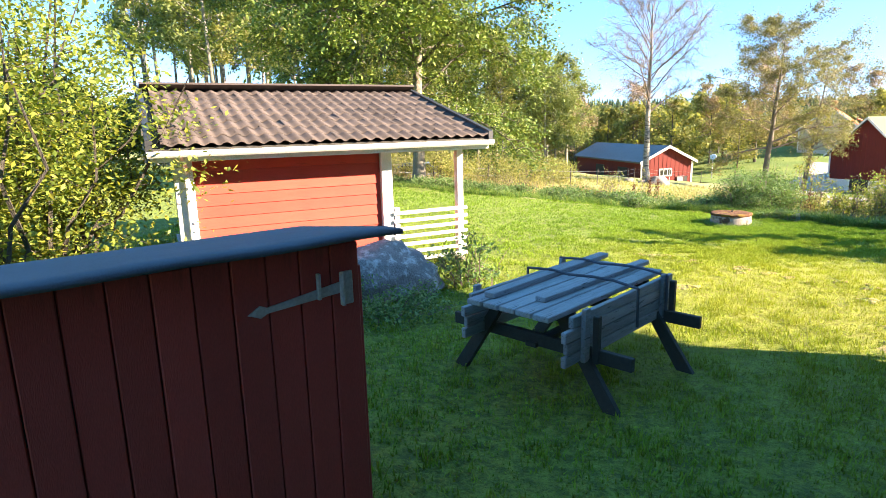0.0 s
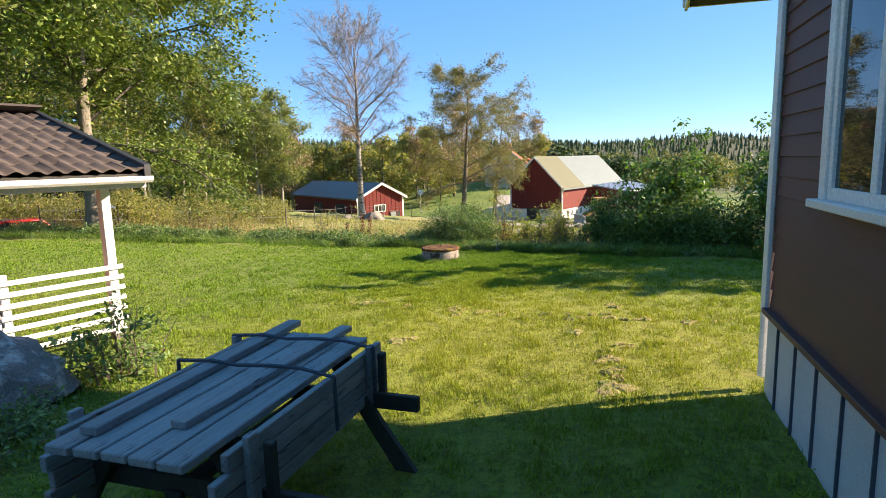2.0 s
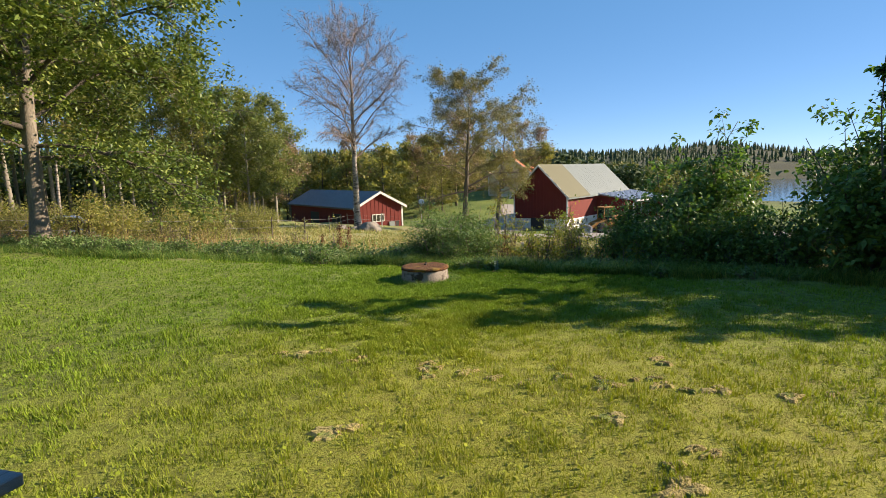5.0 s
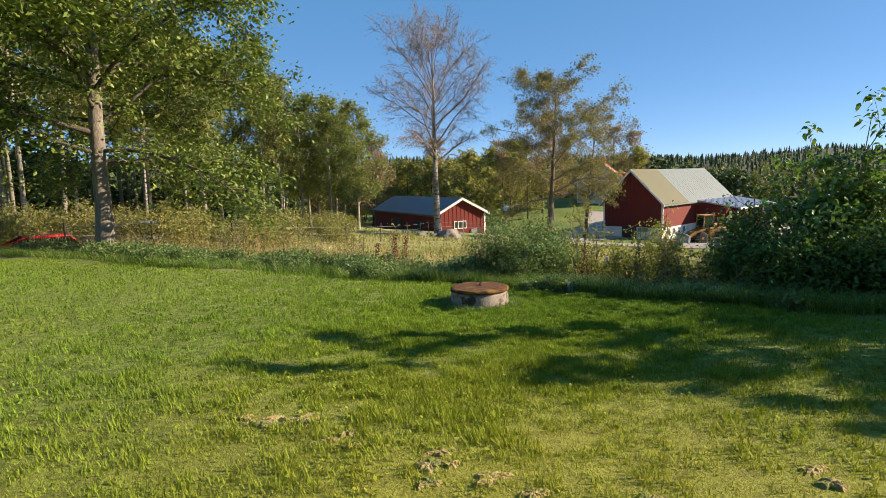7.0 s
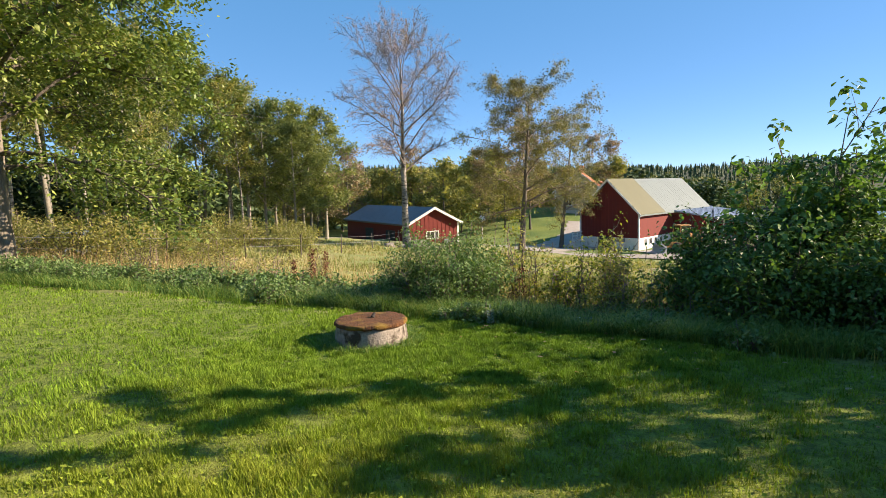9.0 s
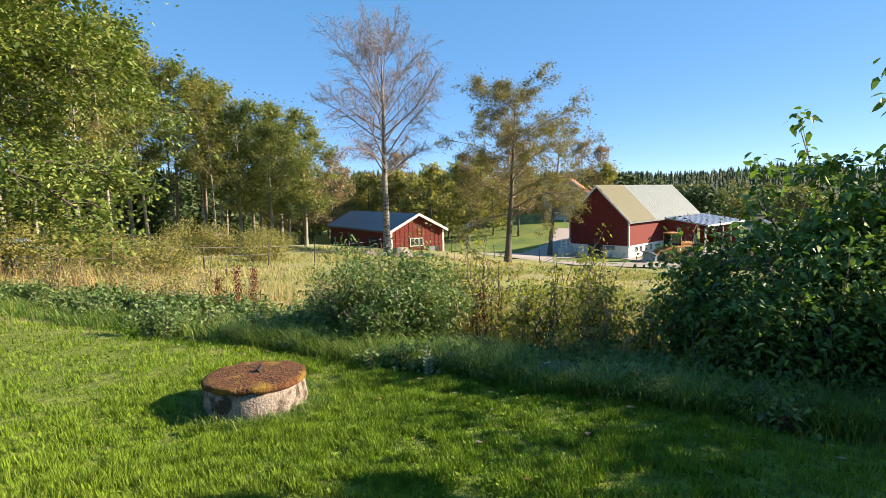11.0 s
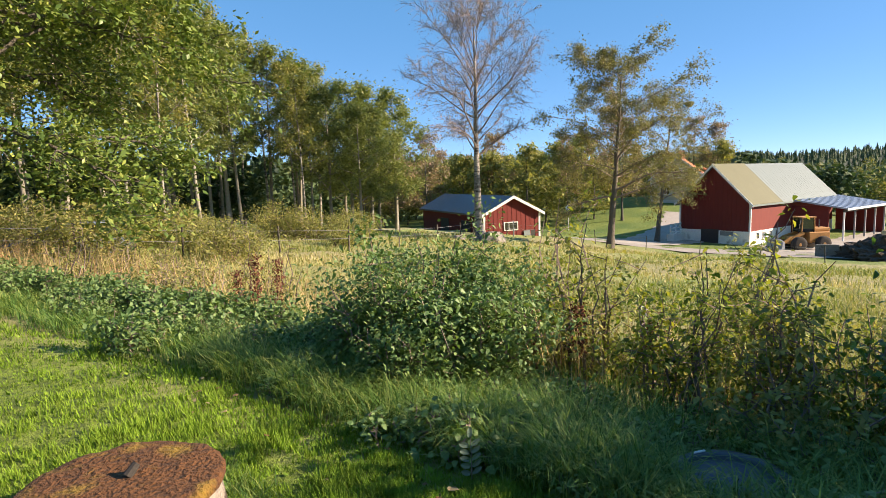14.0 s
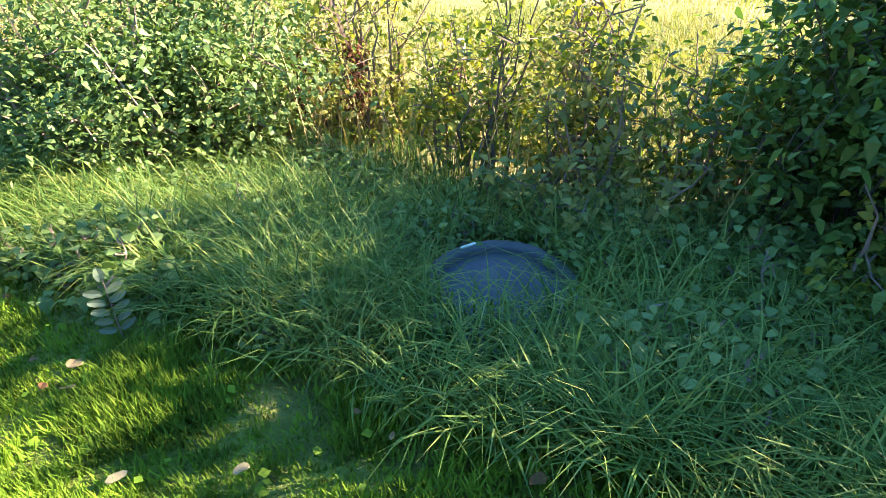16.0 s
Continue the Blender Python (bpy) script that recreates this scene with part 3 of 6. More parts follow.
def long_blades(P, h, w, r, bend, lean=(0, 0, 0)):
    """Arching blades of four segments."""
    n, k = len(P), 4
    az = r.uniform(0, 2 * np.pi, n)
    d = np.stack([np.cos(az), np.sin(az), np.zeros(n)], -1) + np.asarray(lean)
    d /= np.linalg.norm(d, axis=1, keepdims=True) + 1e-9
    s = np.stack([-d[:, 1], d[:, 0], np.zeros(n)], -1)
    ang, p, rows = r.uniform(0.05, 0.45, n), P.copy(), []
    for i in range(k):
        f = i / (k - 1)
        ww = (w * (1 - f) ** 0.6 * 0.5)[:, None]
        rows += [p - s * ww, p + s * ww]
        step = (h / (k - 1))[:, None]
        p = p + (d * np.sin(ang)[:, None] + np.array([[0, 0, 1.0]]) * np.cos(ang)[:, None]) * step
        ang = ang + bend * r.uniform(0.5, 1.3, n) / (k - 1)
    V = np.stack(rows, 1).reshape(-1, 3)
    i = np.arange(n)[:, None] * 2 * k
    F = np.concatenate([i + [2 * j, 2 * j + 1, 2 * j + 3, 2 * j + 2] for j in range(k - 1)])
    return V, F


def on_land(x, y, dz=0.0):
    return np.stack([x, y, land(x, y) + dz], -1)


def at(x, y, rz=0.0, dz=0.0):
    return pose(x, y, float(land(x, y)) + dz, 0, 0, rz)


# ---- the dwelling house ----
def house():
    """Local x runs along the near wall from the corner, y along the far facade; both walls lit only from outside."""
    h = thing("dwelling_house", Matrix.Translation((4.95, 4.22, -0.16)) @ pose(0, 0, 0, 0, 0, math.degrees(math.atan2(-0.736, -0.677))), "plum-brown weatherboarded house with white trim on a pale foundation", "house")
    Lx, Ly, fz, ez = 9.0, 8.0, 0.66, 4.0
    part("foundation", box(0.02, Lx, 0.02, Ly, -0.3, fz, 0.005), FOUND, h, "pale rendered plinth")
    body = box(0.04, Lx - 0.02, 0.04, 0.14, fz, ez, 0)
    for b in ((0.04, 0.14, 0.14, Ly - 0.02), (Lx - 0.12, Lx - 0.02, 0.14, Ly - 0.02), (0.14, Lx - 0.12, Ly - 0.12, Ly - 0.02)):
        box(*b, fz, ez, 0, body)
    part("wall_core", body, PLUM, h)
    part("corner_board", merge(box(-0.025, 0.1, -0.03, 0.0, fz - 0.03, ez - 0.1, 0.004), box(-0.025, 0.0, 0.0, 0.12, fz - 0.03, ez - 0.1, 0.004)), WHITE, h, "white corner board")
    part("drip_board", box(0.1, Lx, -0.05, 0.03, fz - 0.03, fz + 0.012, 0.004), PLUM, h)
    # lapped boards on the near wall, stopped at the window
    wx0, wx1, wz0, wz1 = 1.24, 2.44, 1.66, 2.86
    step = 0.145
    board = {}

    def lap(x0, x1, z):
        key = round(x1 - x0, 3)
        if key not in board:
            b = prism([(0.0, -0.012), (0.034, 0.0), (0.018, step + 0.012), (0.0, step + 0.012)], 0, x1 - x0)
            b.transform(Matrix(((0, 1, 0, 0), (-1, 0, 0, 0), (0, 0, 1, 0), (0, 0, 0, 1))))
            bmesh.ops.recalc_face_normals(b, faces=b.faces[:])
            board[key] = part("board", b, PLUM, h)
            o = board[key]
        else:
            o = again(board[key], Matrix.Identity(4))
        o.matrix_basis = pose(x0, 0.04, z)
    z = fz + 0.014
    while z + step < ez:
        if z + step > wz0 - 0.1 and z < wz1 + 0.1:
            lap(0.1, wx0 - 0.1, z)
            lap(wx1 + 0.1, Lx - 0.05, z)
        else:
            lap(0.1, Lx - 0.05, z)
        z += step
    # plinth boards: upright ribs on the foundation
    rib = part("plinth_rib", box(-0.008, 0.008, -0.006, 0.02, -0.25, fz - 0.04, 0.003), STRAP, h, "dark joint strip")
    rib.matrix_basis = pose(0.35, 0.008, 0)
    for i in range(1, 20):
        again(rib, pose(0.35 + 0.42 * i, 0.008, 0))
    # window
    w = part("window", box(wx0, wx1, -0.035, 0.03, wz1, wz1 + 0.1, 0.005), WHITE, h, "white casement window")
    part("jamb", box(wx0 - 0.1, wx0, -0.035, 0.03, wz0 - 0.1, wz1 + 0.1, 0.005), WHITE, w)
    part("jamb", box(wx1, wx1 + 0.1, -0.035, 0.03, wz0 - 0.1, wz1 + 0.1, 0.005), WHITE, w)
    part("window_sill", box(wx0 - 0.14, wx1 + 0.14, -0.085, 0.03, wz0 - 0.12, wz0 - 0.07, 0.006), WHITE, w)
    sash = box(wx0, wx0 + 0.055, -0.02, 0.02, wz0 - 0.07, wz1, 0.004)
    for b in ((wx1 - 0.055, wx1, wz0 - 0.07, wz1), (wx0 + 0.055, wx1 - 0.055, wz0 - 0.07, wz0), (wx0 + 0.055, wx1 - 0.055, wz1 - 0.055, wz1), ((wx0 + wx1) / 2 - 0.035, (wx0 + wx1) / 2 + 0.035, wz0, wz1 - 0.055)):
        box(b[0], b[1], -0.02, 0.02, b[2], b[3], 0.004, sash)
    part("sash", sash, WHITE, w)
    part("pane", box(wx0 + 0.05, wx1 - 0.05, 0.0, 0.008, wz0, wz1 - 0.05, 0), GLASS, w)
    # roof: deep eaves over the far facade
    rise, ov, lo = 2.2, 2.15, 3.46
    prism_roof = prism([(-ov, lo), (-ov, lo + 0.16), (0.0, ez + 0.1), (Lx / 2, ez + rise + 0.2), (Lx + 0.6, ez - 0.2), (Lx + 0.6, ez - 0.34), (Lx / 2, ez + rise), (0.0, ez - 0.06)], -0.42, Ly + 0.4)
    part("roof", prism_roof, DARKMETAL, h, "dark roof with deep boarded eaves")
    part("gable", prism([(0.05, ez - 0.02), (Lx / 2, ez + rise - 0.12), (Lx - 0.05, ez - 0.02)], 0.05, 0.15), PLUM, h)
    part("far_gable", prism([(0.05, ez - 0.02), (Lx / 2, ez + rise - 0.12), (Lx - 0.05, ez - 0.02)], Ly - 0.15, Ly - 0.05), PLUM, h)
    part("bargeboard", prism([(-ov - 0.02, lo - 0.05), (-ov - 0.02, lo + 0.19), (0.0, ez + 0.13), (Lx / 2, ez + rise + 0.23), (Lx / 2, ez + rise - 0.02), (0.0, ez - 0.1)], -0.45, -0.42), WHITE, h, "white bargeboard")
    for i in range(16):
        x = -ov + 0.02 + 0.145 * i
        part("soffit_board", prism([(x, lo - 0.022 + (ez - 0.06 - lo) * (x + ov) / ov), (x, lo - 0.004 + (ez - 0.06 - lo) * (x + ov) / ov), (x + 0.135, lo - 0.004 + (ez - 0.06 - lo) * (x + 0.135 + ov) / ov), (x + 0.135, lo - 0.022 + (ez - 0.06 - lo) * (x + 0.135 + ov) / ov)], -0.4, Ly + 0.38), DARKWOOD, h)
    part("gutter", rod((-ov - 0.07, -0.46, lo + 0.06), (-ov - 0.07, Ly + 0.4, lo + 0.06), 0.065, sides=12), WHITE, h, "white half-round gutter")
    p = rod((-0.42, 0.02, lo + 0.25), (-0.3, 0.03, lo - 0.12), 0.045, sides=10)
    rod((-0.3, 0.03, lo - 0.1), (-0.09, 0.03, lo - 0.45), 0.045, sides=10, bm=p)
    rod((-0.09, 0.03, lo - 0.42), (-0.09, 0.03, 0.05), 0.04, sides=10, bm=p)
    part("downpipe", p, WHITE, h, "white downpipe at the corner")
    return h


house()


# ---- the red garden pavilion ----
def pavilion():
    """Local x along the front from the right post to the left, y to the back."""
    pv = thing("garden_pavilion", Matrix(((-0.89, -0.455, 0, 0.22), (-0.455, 0.89, 0, 8.75), (0, 0, 1, -0.16), (0, 0, 0, 1))) @ Matrix.Diagonal((1, 1, 1, 1)), "small red weatherboarded pavilion with dark tiled roof and white posts", "pavilion")
    LX, DY, mid, ez = 3.75, 4.6, 1.15, 1.78
    # walls of the closed room
    core = box(mid + 0.06, LX - 0.06, 0.06, 0.12, 0.05, ez, 0)
    for b in ((mid + 0.06, mid + 0.12, 0.12, DY - 0.06), (LX - 0.12, LX - 0.06, 0.12, DY - 0.06), (mid + 0.12, LX - 0.12, DY - 0.12, DY - 0.06)):
        box(*b, 0.05, ez, 0, core)
    part("wall_core", core, RED, pv)
    part("sill_beam", box(mid, LX, 0.0, DY, -0.05, 0.06, 0.005), GREYWOOD, pv)
    lap = prism([(0.0, -0.01), (0.03, 0.0), (0.016, 0.155), (0.0, 0.155)], 0, LX - mid - 0.16)
    lap.transform(Matrix(((0, 1, 0, 0), (-1, 0, 0, 0), (0, 0, 1, 0), (0, 0, 0, 1))))
    bmesh.ops.recalc_face_normals(lap, faces=lap.faces[:])
    b0 = part("board", lap, RED, pv)
    for i in range(12):
        o = b0 if i == 0 else again(b0, Matrix.Identity(4))
        o.matrix_basis = pose(mid + 0.08, 0.06, 0.06 + 0.145 * i)
    # posts
    posts = part("post", box(-0.05, 0.05, -0.05, 0.05, 0, ez, 0.008), WHITE, pv)
    posts.matrix_basis = pose(0.0, 0.0, 0)
    for x, y in ((0.0, DY),):
        again(posts, pose(x, y, 0))
    part("newel_post", box(mid - 0.16, mid - 0.085, -0.05, 0.03, 0, 0.86, 0.006), WHITE, pv)
    part("corner_post", box(mid - 0.075, mid + 0.085, -0.03, 0.1, 0, ez, 0.006), WHITE, pv)
    part("corner_post", box(LX - 0.1, LX + 0.12, -0.03, 0.1, 0, ez, 0.006), WHITE, pv)
    part("bottom_rail_foot", box(-0.06, 0.06, -0.06, 0.06, -0.05, 0.02, 0.004), CONCRETE, pv)
    part("front_beam", box(-0.25, LX + 0.3, 0.0, 0.09, ez - 0.14, ez, 0.005), WHITE, pv)
    # railing
    slat = part("rail", box(-0.1, mid - 0.06, -0.075, -0.052, -0.026, 0.026, 0.004), WHITE, pv, "white rail")
    for i in range(7):
        o = slat if i == 0 else again(slat, Matrix.Identity(4))
        o.matrix_basis = pose(0, 0, 0.78 - 0.115 * i)
    # roof
    run, ov, rz0, rise = 2.85, 0.42, ez + 0.0, 0.79
    x0, x1 = -0.28, LX + 0.35
    slope = math.atan2(rise, run)
    deck = bmesh.new()
    yr = -ov + run
    prism([(-ov, rz0 - 0.02), (-ov, rz0 + 0.02), (yr, rz0 + rise + 0.02), (2 * yr + ov, rz0 + 0.02), (2 * yr + ov, rz0 - 0.02), (yr, rz0 + rise - 0.03)], 0, x1 - x0, deck)
    deck.transform(Matrix(((0, 1, 0, x0), (1, 0, 0, 0), (0, 0, 1, 0), (0, 0, 0, 1))))
    bmesh.ops.recalc_face_normals(deck, faces=deck.faces[:])
    part("roof_deck", deck, DARKWOOD, pv)
    gab = prism([(0.1, ez - 0.02), (yr, rz0 + rise - 0.06), (DY, ez - 0.02)], 0, 0.05)
    gab.transform(Matrix(((0, 1, 0, mid + 0.07), (1, 0, 0, 0), (0, 0, 1, 0), (0, 0, 0, 1))))
    part("gable", gab, RED, pv)
    # double-roll tiles, each its own piece
    tw, te = 0.168, 0.335
    n, k = 13, 2
    b = bmesh.new()
    xs = np.linspace(0, tw + 0.02, n)
    zz = [0.036 * (0.5 + 0.5 * math.cos(2 * math.pi * x / tw)) ** 0.8 for x in xs]
    grid = [[b.verts.new((x, y, z + (0.022 if y == 0 else 0.002) - dz)) for x, z in zip(xs, zz)] for y, dz in ((0.0, 0.018), (0.0, 0.0), (te + 0.03, 0.0))]
    for a, c in zip(grid, grid[1:]):
        for i in range(n - 1):
            b.faces.new((a[i], a[i + 1], c[i + 1], c[i]))
    tile = None
    rows, cols = int(math.hypot(run, rise) / te) + 1, int((x1 - x0 - 0.05) / tw)
    te2 = math.hypot(run, rise) / rows
    for j in range(rows):
        for i in range(cols):
            q = pose(x0 + 0.04 + tw * i, -ov - 0.04, rz0 + 0.035, math.degrees(slope)) @ pose(random.uniform(-0.004, 0.004), te2 * j + random.uniform(-0.006, 0.006), 0, random.uniform(-0.6, 0.6), random.uniform(-0.5, 0.5), random.uniform(-0.4, 0.4))
            if tile is None:
                tile = part("tile", b, TILE, pv, smooth=True)
                tile.matrix_basis = q
            else:
                again(tile, q)
    back = box(x0, x1, 0, math.hypot(run, rise) + 0.35, 0.02, 0.05, 0, None, Matrix.Translation((0, 2 * yr + ov, rz0)) @ pose(0, 0, 0, 0, 0, 0) @ Matrix.Rotation(-slope, 4, "X") @ Matrix.Scale(-1, 4, (0, 1, 0)))
    bmesh.ops.recalc_face_normals(back, faces=back.faces[:])
    part("back_slope", back, TILE, pv)
    for i in range(13):
        w = (x1 - x0) / 13
        rb = bmesh.new()
        bmesh.ops.create_cone(rb, cap_ends=True, segments=12, radius1=0.105, radius2=0.09, depth=w * 1.06)
        rb.transform(Matrix.Translation((x0 + w * (i + 0.5), yr, rz0 + rise + 0.02)) @ Matrix.Rotation(math.pi / 2, 4, "Y"))
        o = part("ridge_tile", rb, TILE, pv)
    for x, nm in ((x0, "verge"), (x1, "verge")):
        v = prism([(-ov - 0.05, rz0 - 0.03), (-ov - 0.05, rz0 + 0.12), (yr, rz0 + rise + 0.12), (yr, rz0 + rise - 0.05)], -0.035, 0.035)
        v.transform(Matrix(((0, 1, 0, x), (1, 0, 0, 0), (0, 0, 1, 0), (0, 0, 0, 1))))
        bmesh.ops.recalc_face_normals(v, faces=v.faces[:])
        part(nm, v, DARKMETAL, pv, "dark metal verge flashing")
    part("fascia", box(x0, x1, -ov + 0.01, -ov + 0.035, rz0 - 0.13, rz0 + 0.0, 0.003), WHITE, pv)
    part("soffit", box(x0, x1, -ov + 0.035, 0.0, rz0 - 0.06, rz0 - 0.035, 0.003), WHITE, pv)
    gut = bmesh.new()
    prism([(0.0, 0.0), (-0.012, -0.045), (-0.045, -0.07), (-0.085, -0.07), (-0.11, -0.045), (-0.115, 0.0), (-0.105, 0.0), (-0.1, -0.04), (-0.08, -0.06), (-0.048, -0.06), (-0.02, -0.04), (-0.01, 0.0)], 0, x1 - x0 + 0.06, gut)
    gut.transform(Matrix(((0, 1, 0, x0 - 0.03), (1, 0, 0, -ov + 0.008), (0, 0, 1, rz0 - 0.005), (0, 0, 0, 1))))
    bmesh.ops.recalc_face_normals(gut, faces=gut.faces[:])
    part("gutter", gut, WHITE, pv, "white rain gutter")
    dp = rod((LX + 0.05, -ov - 0.05, rz0 - 0.05), (LX - 0.02, -0.07, rz0 - 0.28), 0.035, sides=10)
    rod((LX - 0.02, -0.07, rz0 - 0.26), (LX - 0.02, -0.07, 0.05), 0.035, sides=10, bm=dp)
    part("downpipe", dp, WHITE, pv)
    return pv


pavilion()


# ---- the bin shed by the path ----
def bin_shed():
    """Local x from the far corner of the boarded front along it, y to the back."""
    s = thing("bin_shed", Matrix(((-0.783, -0.622, 0, -0.347), (-0.622, 0.783, 0, 2.198), (0, 0, 1, -0.05), (0, 0, 0, 1))), "dark red board bin shed with sloping felt lid", "bin shed")
    Lx, D, zf, zb = 1.75, 0.78, 1.465, 1.355
    b0 = part("board", box(0.002, 0.1195, -0.02, 0.003, 0.04, zf - 0.03, 0.004), DARKRED, s)
    for i in range(1, 14):
        again(b0, pose(0.122 * i, random.uniform(-0.003, 0.003), 0, 0, 0, random.uniform(-0.25, 0.25)))
    part("frame", merge(merge(box(0.02, 0.07, 0.005, 0.05, 0, zf - 0.06, 0.003), box(0.07, Lx, 0.005, 0.045, 0.98, 1.07, 0.003)), box(0.07, Lx, 0.005, 0.045, 0.12, 0.21, 0.003)), DARKWOOD, s)
    e0 = part("end_board", box(-0.022, 0.0, 0.004, 0.12, 0.04, zb - 0.02, 0.004), DARKRED, s)
    for i in range(1, 6):
        again(e0, pose(0, 0.127 * i, 0))
    part("back", box(0.0, Lx, D - 0.03, D, 0.04, zb - 0.04, 0.003), DARKRED, s)
    part("far_end", box(Lx, Lx + 0.022, 0.0, D, 0.04, zb - 0.04, 0.003), DARKRED, s)
    # felt lid, a little sagged and rounded at the front
    lid = bmesh.new()
    n, k = 24, 8
    def z_at(a, c):
        return zf + 0.02 + (zb - zf) * c - 0.004 * math.sin(a * 3.1) ** 2 * (1 - c) + 0.003 * math.sin(a * 19) * (1 - c) - 0.01 * max(0, 0.08 - c) / 0.08
    top = [[lid.verts.new((-0.15 + (Lx + 0.25) * i / n, -0.11 + (D + 0.16) * j / k, z_at(i / n, j / k))) for j in range(k + 1)] for i in range(n + 1)]
    low = [[lid.verts.new((v.co.x, v.co.y, v.co.z - 0.02)) for v in row] for row in top]
    for i in range(n):
        for j in range(k):
            lid.faces.new((top[i][j], top[i + 1][j], top[i + 1][j + 1], top[i][j + 1]))
            lid.faces.new((low[i][j], low[i][j + 1], low[i + 1][j + 1], low[i + 1][j]))
    for i in range(n):
        lid.faces.new((top[i][0], low[i][0], low[i + 1][0], top[i + 1][0]))
        lid.faces.new((top[i][k], top[i + 1][k], low[i + 1][k], low[i][k]))
    for j in range(k):
        lid.faces.new((top[0][j], top[0][j + 1], low[0][j + 1], low[0][j]))
        lid.faces.new((top[n][j], low[n][j], low[n][j + 1], top[n][j + 1]))
    bmesh.ops.recalc_face_normals(lid, faces=lid.faces[:])
    part("lid", lid, FELT, s, "blue-grey felt lid", True)
    hinge = part("strap_hinge", prism([(0.085, 1.25), (0.085, 1.292), (0.375, 1.251), (0.4, 1.263), (0.445, 1.236), (0.4, 1.217), (0.375, 1.23)], -0.027, -0.0215), STEEL, s, "galvanised strap hinge")
    part("hinge_plate", box(0.035, 0.09, -0.03, -0.022, 1.2, 1.33, 0.003), STEEL, hinge)
    part("hinge_pin", rod((0.08, -0.034, 1.2), (0.08, -0.034, 1.33), 0.008), STEEL, hinge)
    part("latch", box(0.17, 0.185, -0.038, -0.022, 1.24, 1.34, 0.003), STEEL, s)
    low_hinge = part("strap_hinge", prism([(0.9, 0.5), (0.9, 0.54), (1.3, 0.53), (1.34, 0.515), (1.3, 0.505)], -0.027, -0.0215), STEEL, s)
    return s


bin_shed()


# ---- picnic table with its benches folded up ----
def picnic_table():
    """Local x along the top, y across."""
    t = thing("picnic_table", Matrix(((0.70, -0.714, 0, 1.04), (0.714, 0.70, 0, 4.66), (0, 0, 1, -0.22), (0, 0, 0, 1))), "weathered grey picnic table with benches folded up and strapped", "picnic table")
    H, L = 0.74, 1.76
    plank = part("top_plank", box(-L / 2, L / 2, -0.068, 0.068, H - 0.042, H, 0.006), GREYWOOD, t)
    for i in range(5):
        o = plank if i == 0 else again(plank, Matrix.Identity(4))
        o.matrix_basis = pose(random.uniform(-0.015, 0.015), -0.30 + 0.15 * i, 0, 0, 0, random.uniform(-0.3, 0.3))
    part("loose_plank", box(-0.78, 1.02, -0.05, 0.05, H + 0.002, H + 0.045, 0.005, None, pose(0, 0.26, 0, 0, 0, 1.5)), GREYWOOD, t)
    part("loose_plank", box(-0.62, 0.98, -0.045, 0.045, H + 0.002, H + 0.042, 0.005, None, pose(0, -0.13, 0, 0, 0, -1.5)), GREYWOOD, t)
    # legs, bearers and battens are much darker than the grey planks
    for sx in (-0.58, 0.58):
        for sy in (-1, 1):
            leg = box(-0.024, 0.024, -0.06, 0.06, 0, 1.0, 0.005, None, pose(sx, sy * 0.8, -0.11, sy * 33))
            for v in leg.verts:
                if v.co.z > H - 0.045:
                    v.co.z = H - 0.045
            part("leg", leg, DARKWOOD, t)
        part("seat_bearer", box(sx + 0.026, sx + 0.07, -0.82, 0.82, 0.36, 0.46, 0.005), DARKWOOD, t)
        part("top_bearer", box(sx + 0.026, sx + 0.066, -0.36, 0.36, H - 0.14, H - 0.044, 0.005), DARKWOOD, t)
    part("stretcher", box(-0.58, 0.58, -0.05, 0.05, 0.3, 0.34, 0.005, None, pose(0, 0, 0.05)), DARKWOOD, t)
    for sy in (-1, 1):
        for i in range(4):
            part("bench_slat", box(-0.84 + 0.03 * i * (i % 2), 0.84, -0.02, 0.02, 0.385 + 0.088 * i, 0.465 + 0.088 * i, 0.005, None, pose(0, sy * 0.46, 0)), GREYWOOD, t)
        for sx in (-0.62, 0.62):
            part("bench_bracket", box(sx - 0.035, sx + 0.035, -0.018, 0.018, 0.38, H + 0.03, 0.005, None, pose(0, sy * 0.50, 0)), GREYWOOD, t)
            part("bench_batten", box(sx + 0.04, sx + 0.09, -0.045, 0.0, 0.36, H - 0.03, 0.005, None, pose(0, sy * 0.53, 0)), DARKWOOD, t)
    for sx in (0.1, 0.62):
        pts = [(sx, -0.53, 0.45), (sx, -0.525, H + 0.02), (sx + 0.02, -0.3, H + 0.045), (sx, -0.13, H + 0.052), (sx, 0.1, H + 0.035), (sx - 0.02, 0.26, H + 0.056), (sx, 0.525, H + 0.03), (sx, 0.53, 0.45)]
        b = None
        for p, q in zip(pts, pts[1:]):
            b = rod(p, q, 0.012, sides=6, bm=b)
        part("strap", b, STRAP, t, "dark webbing strap")
    return t


picnic_table()


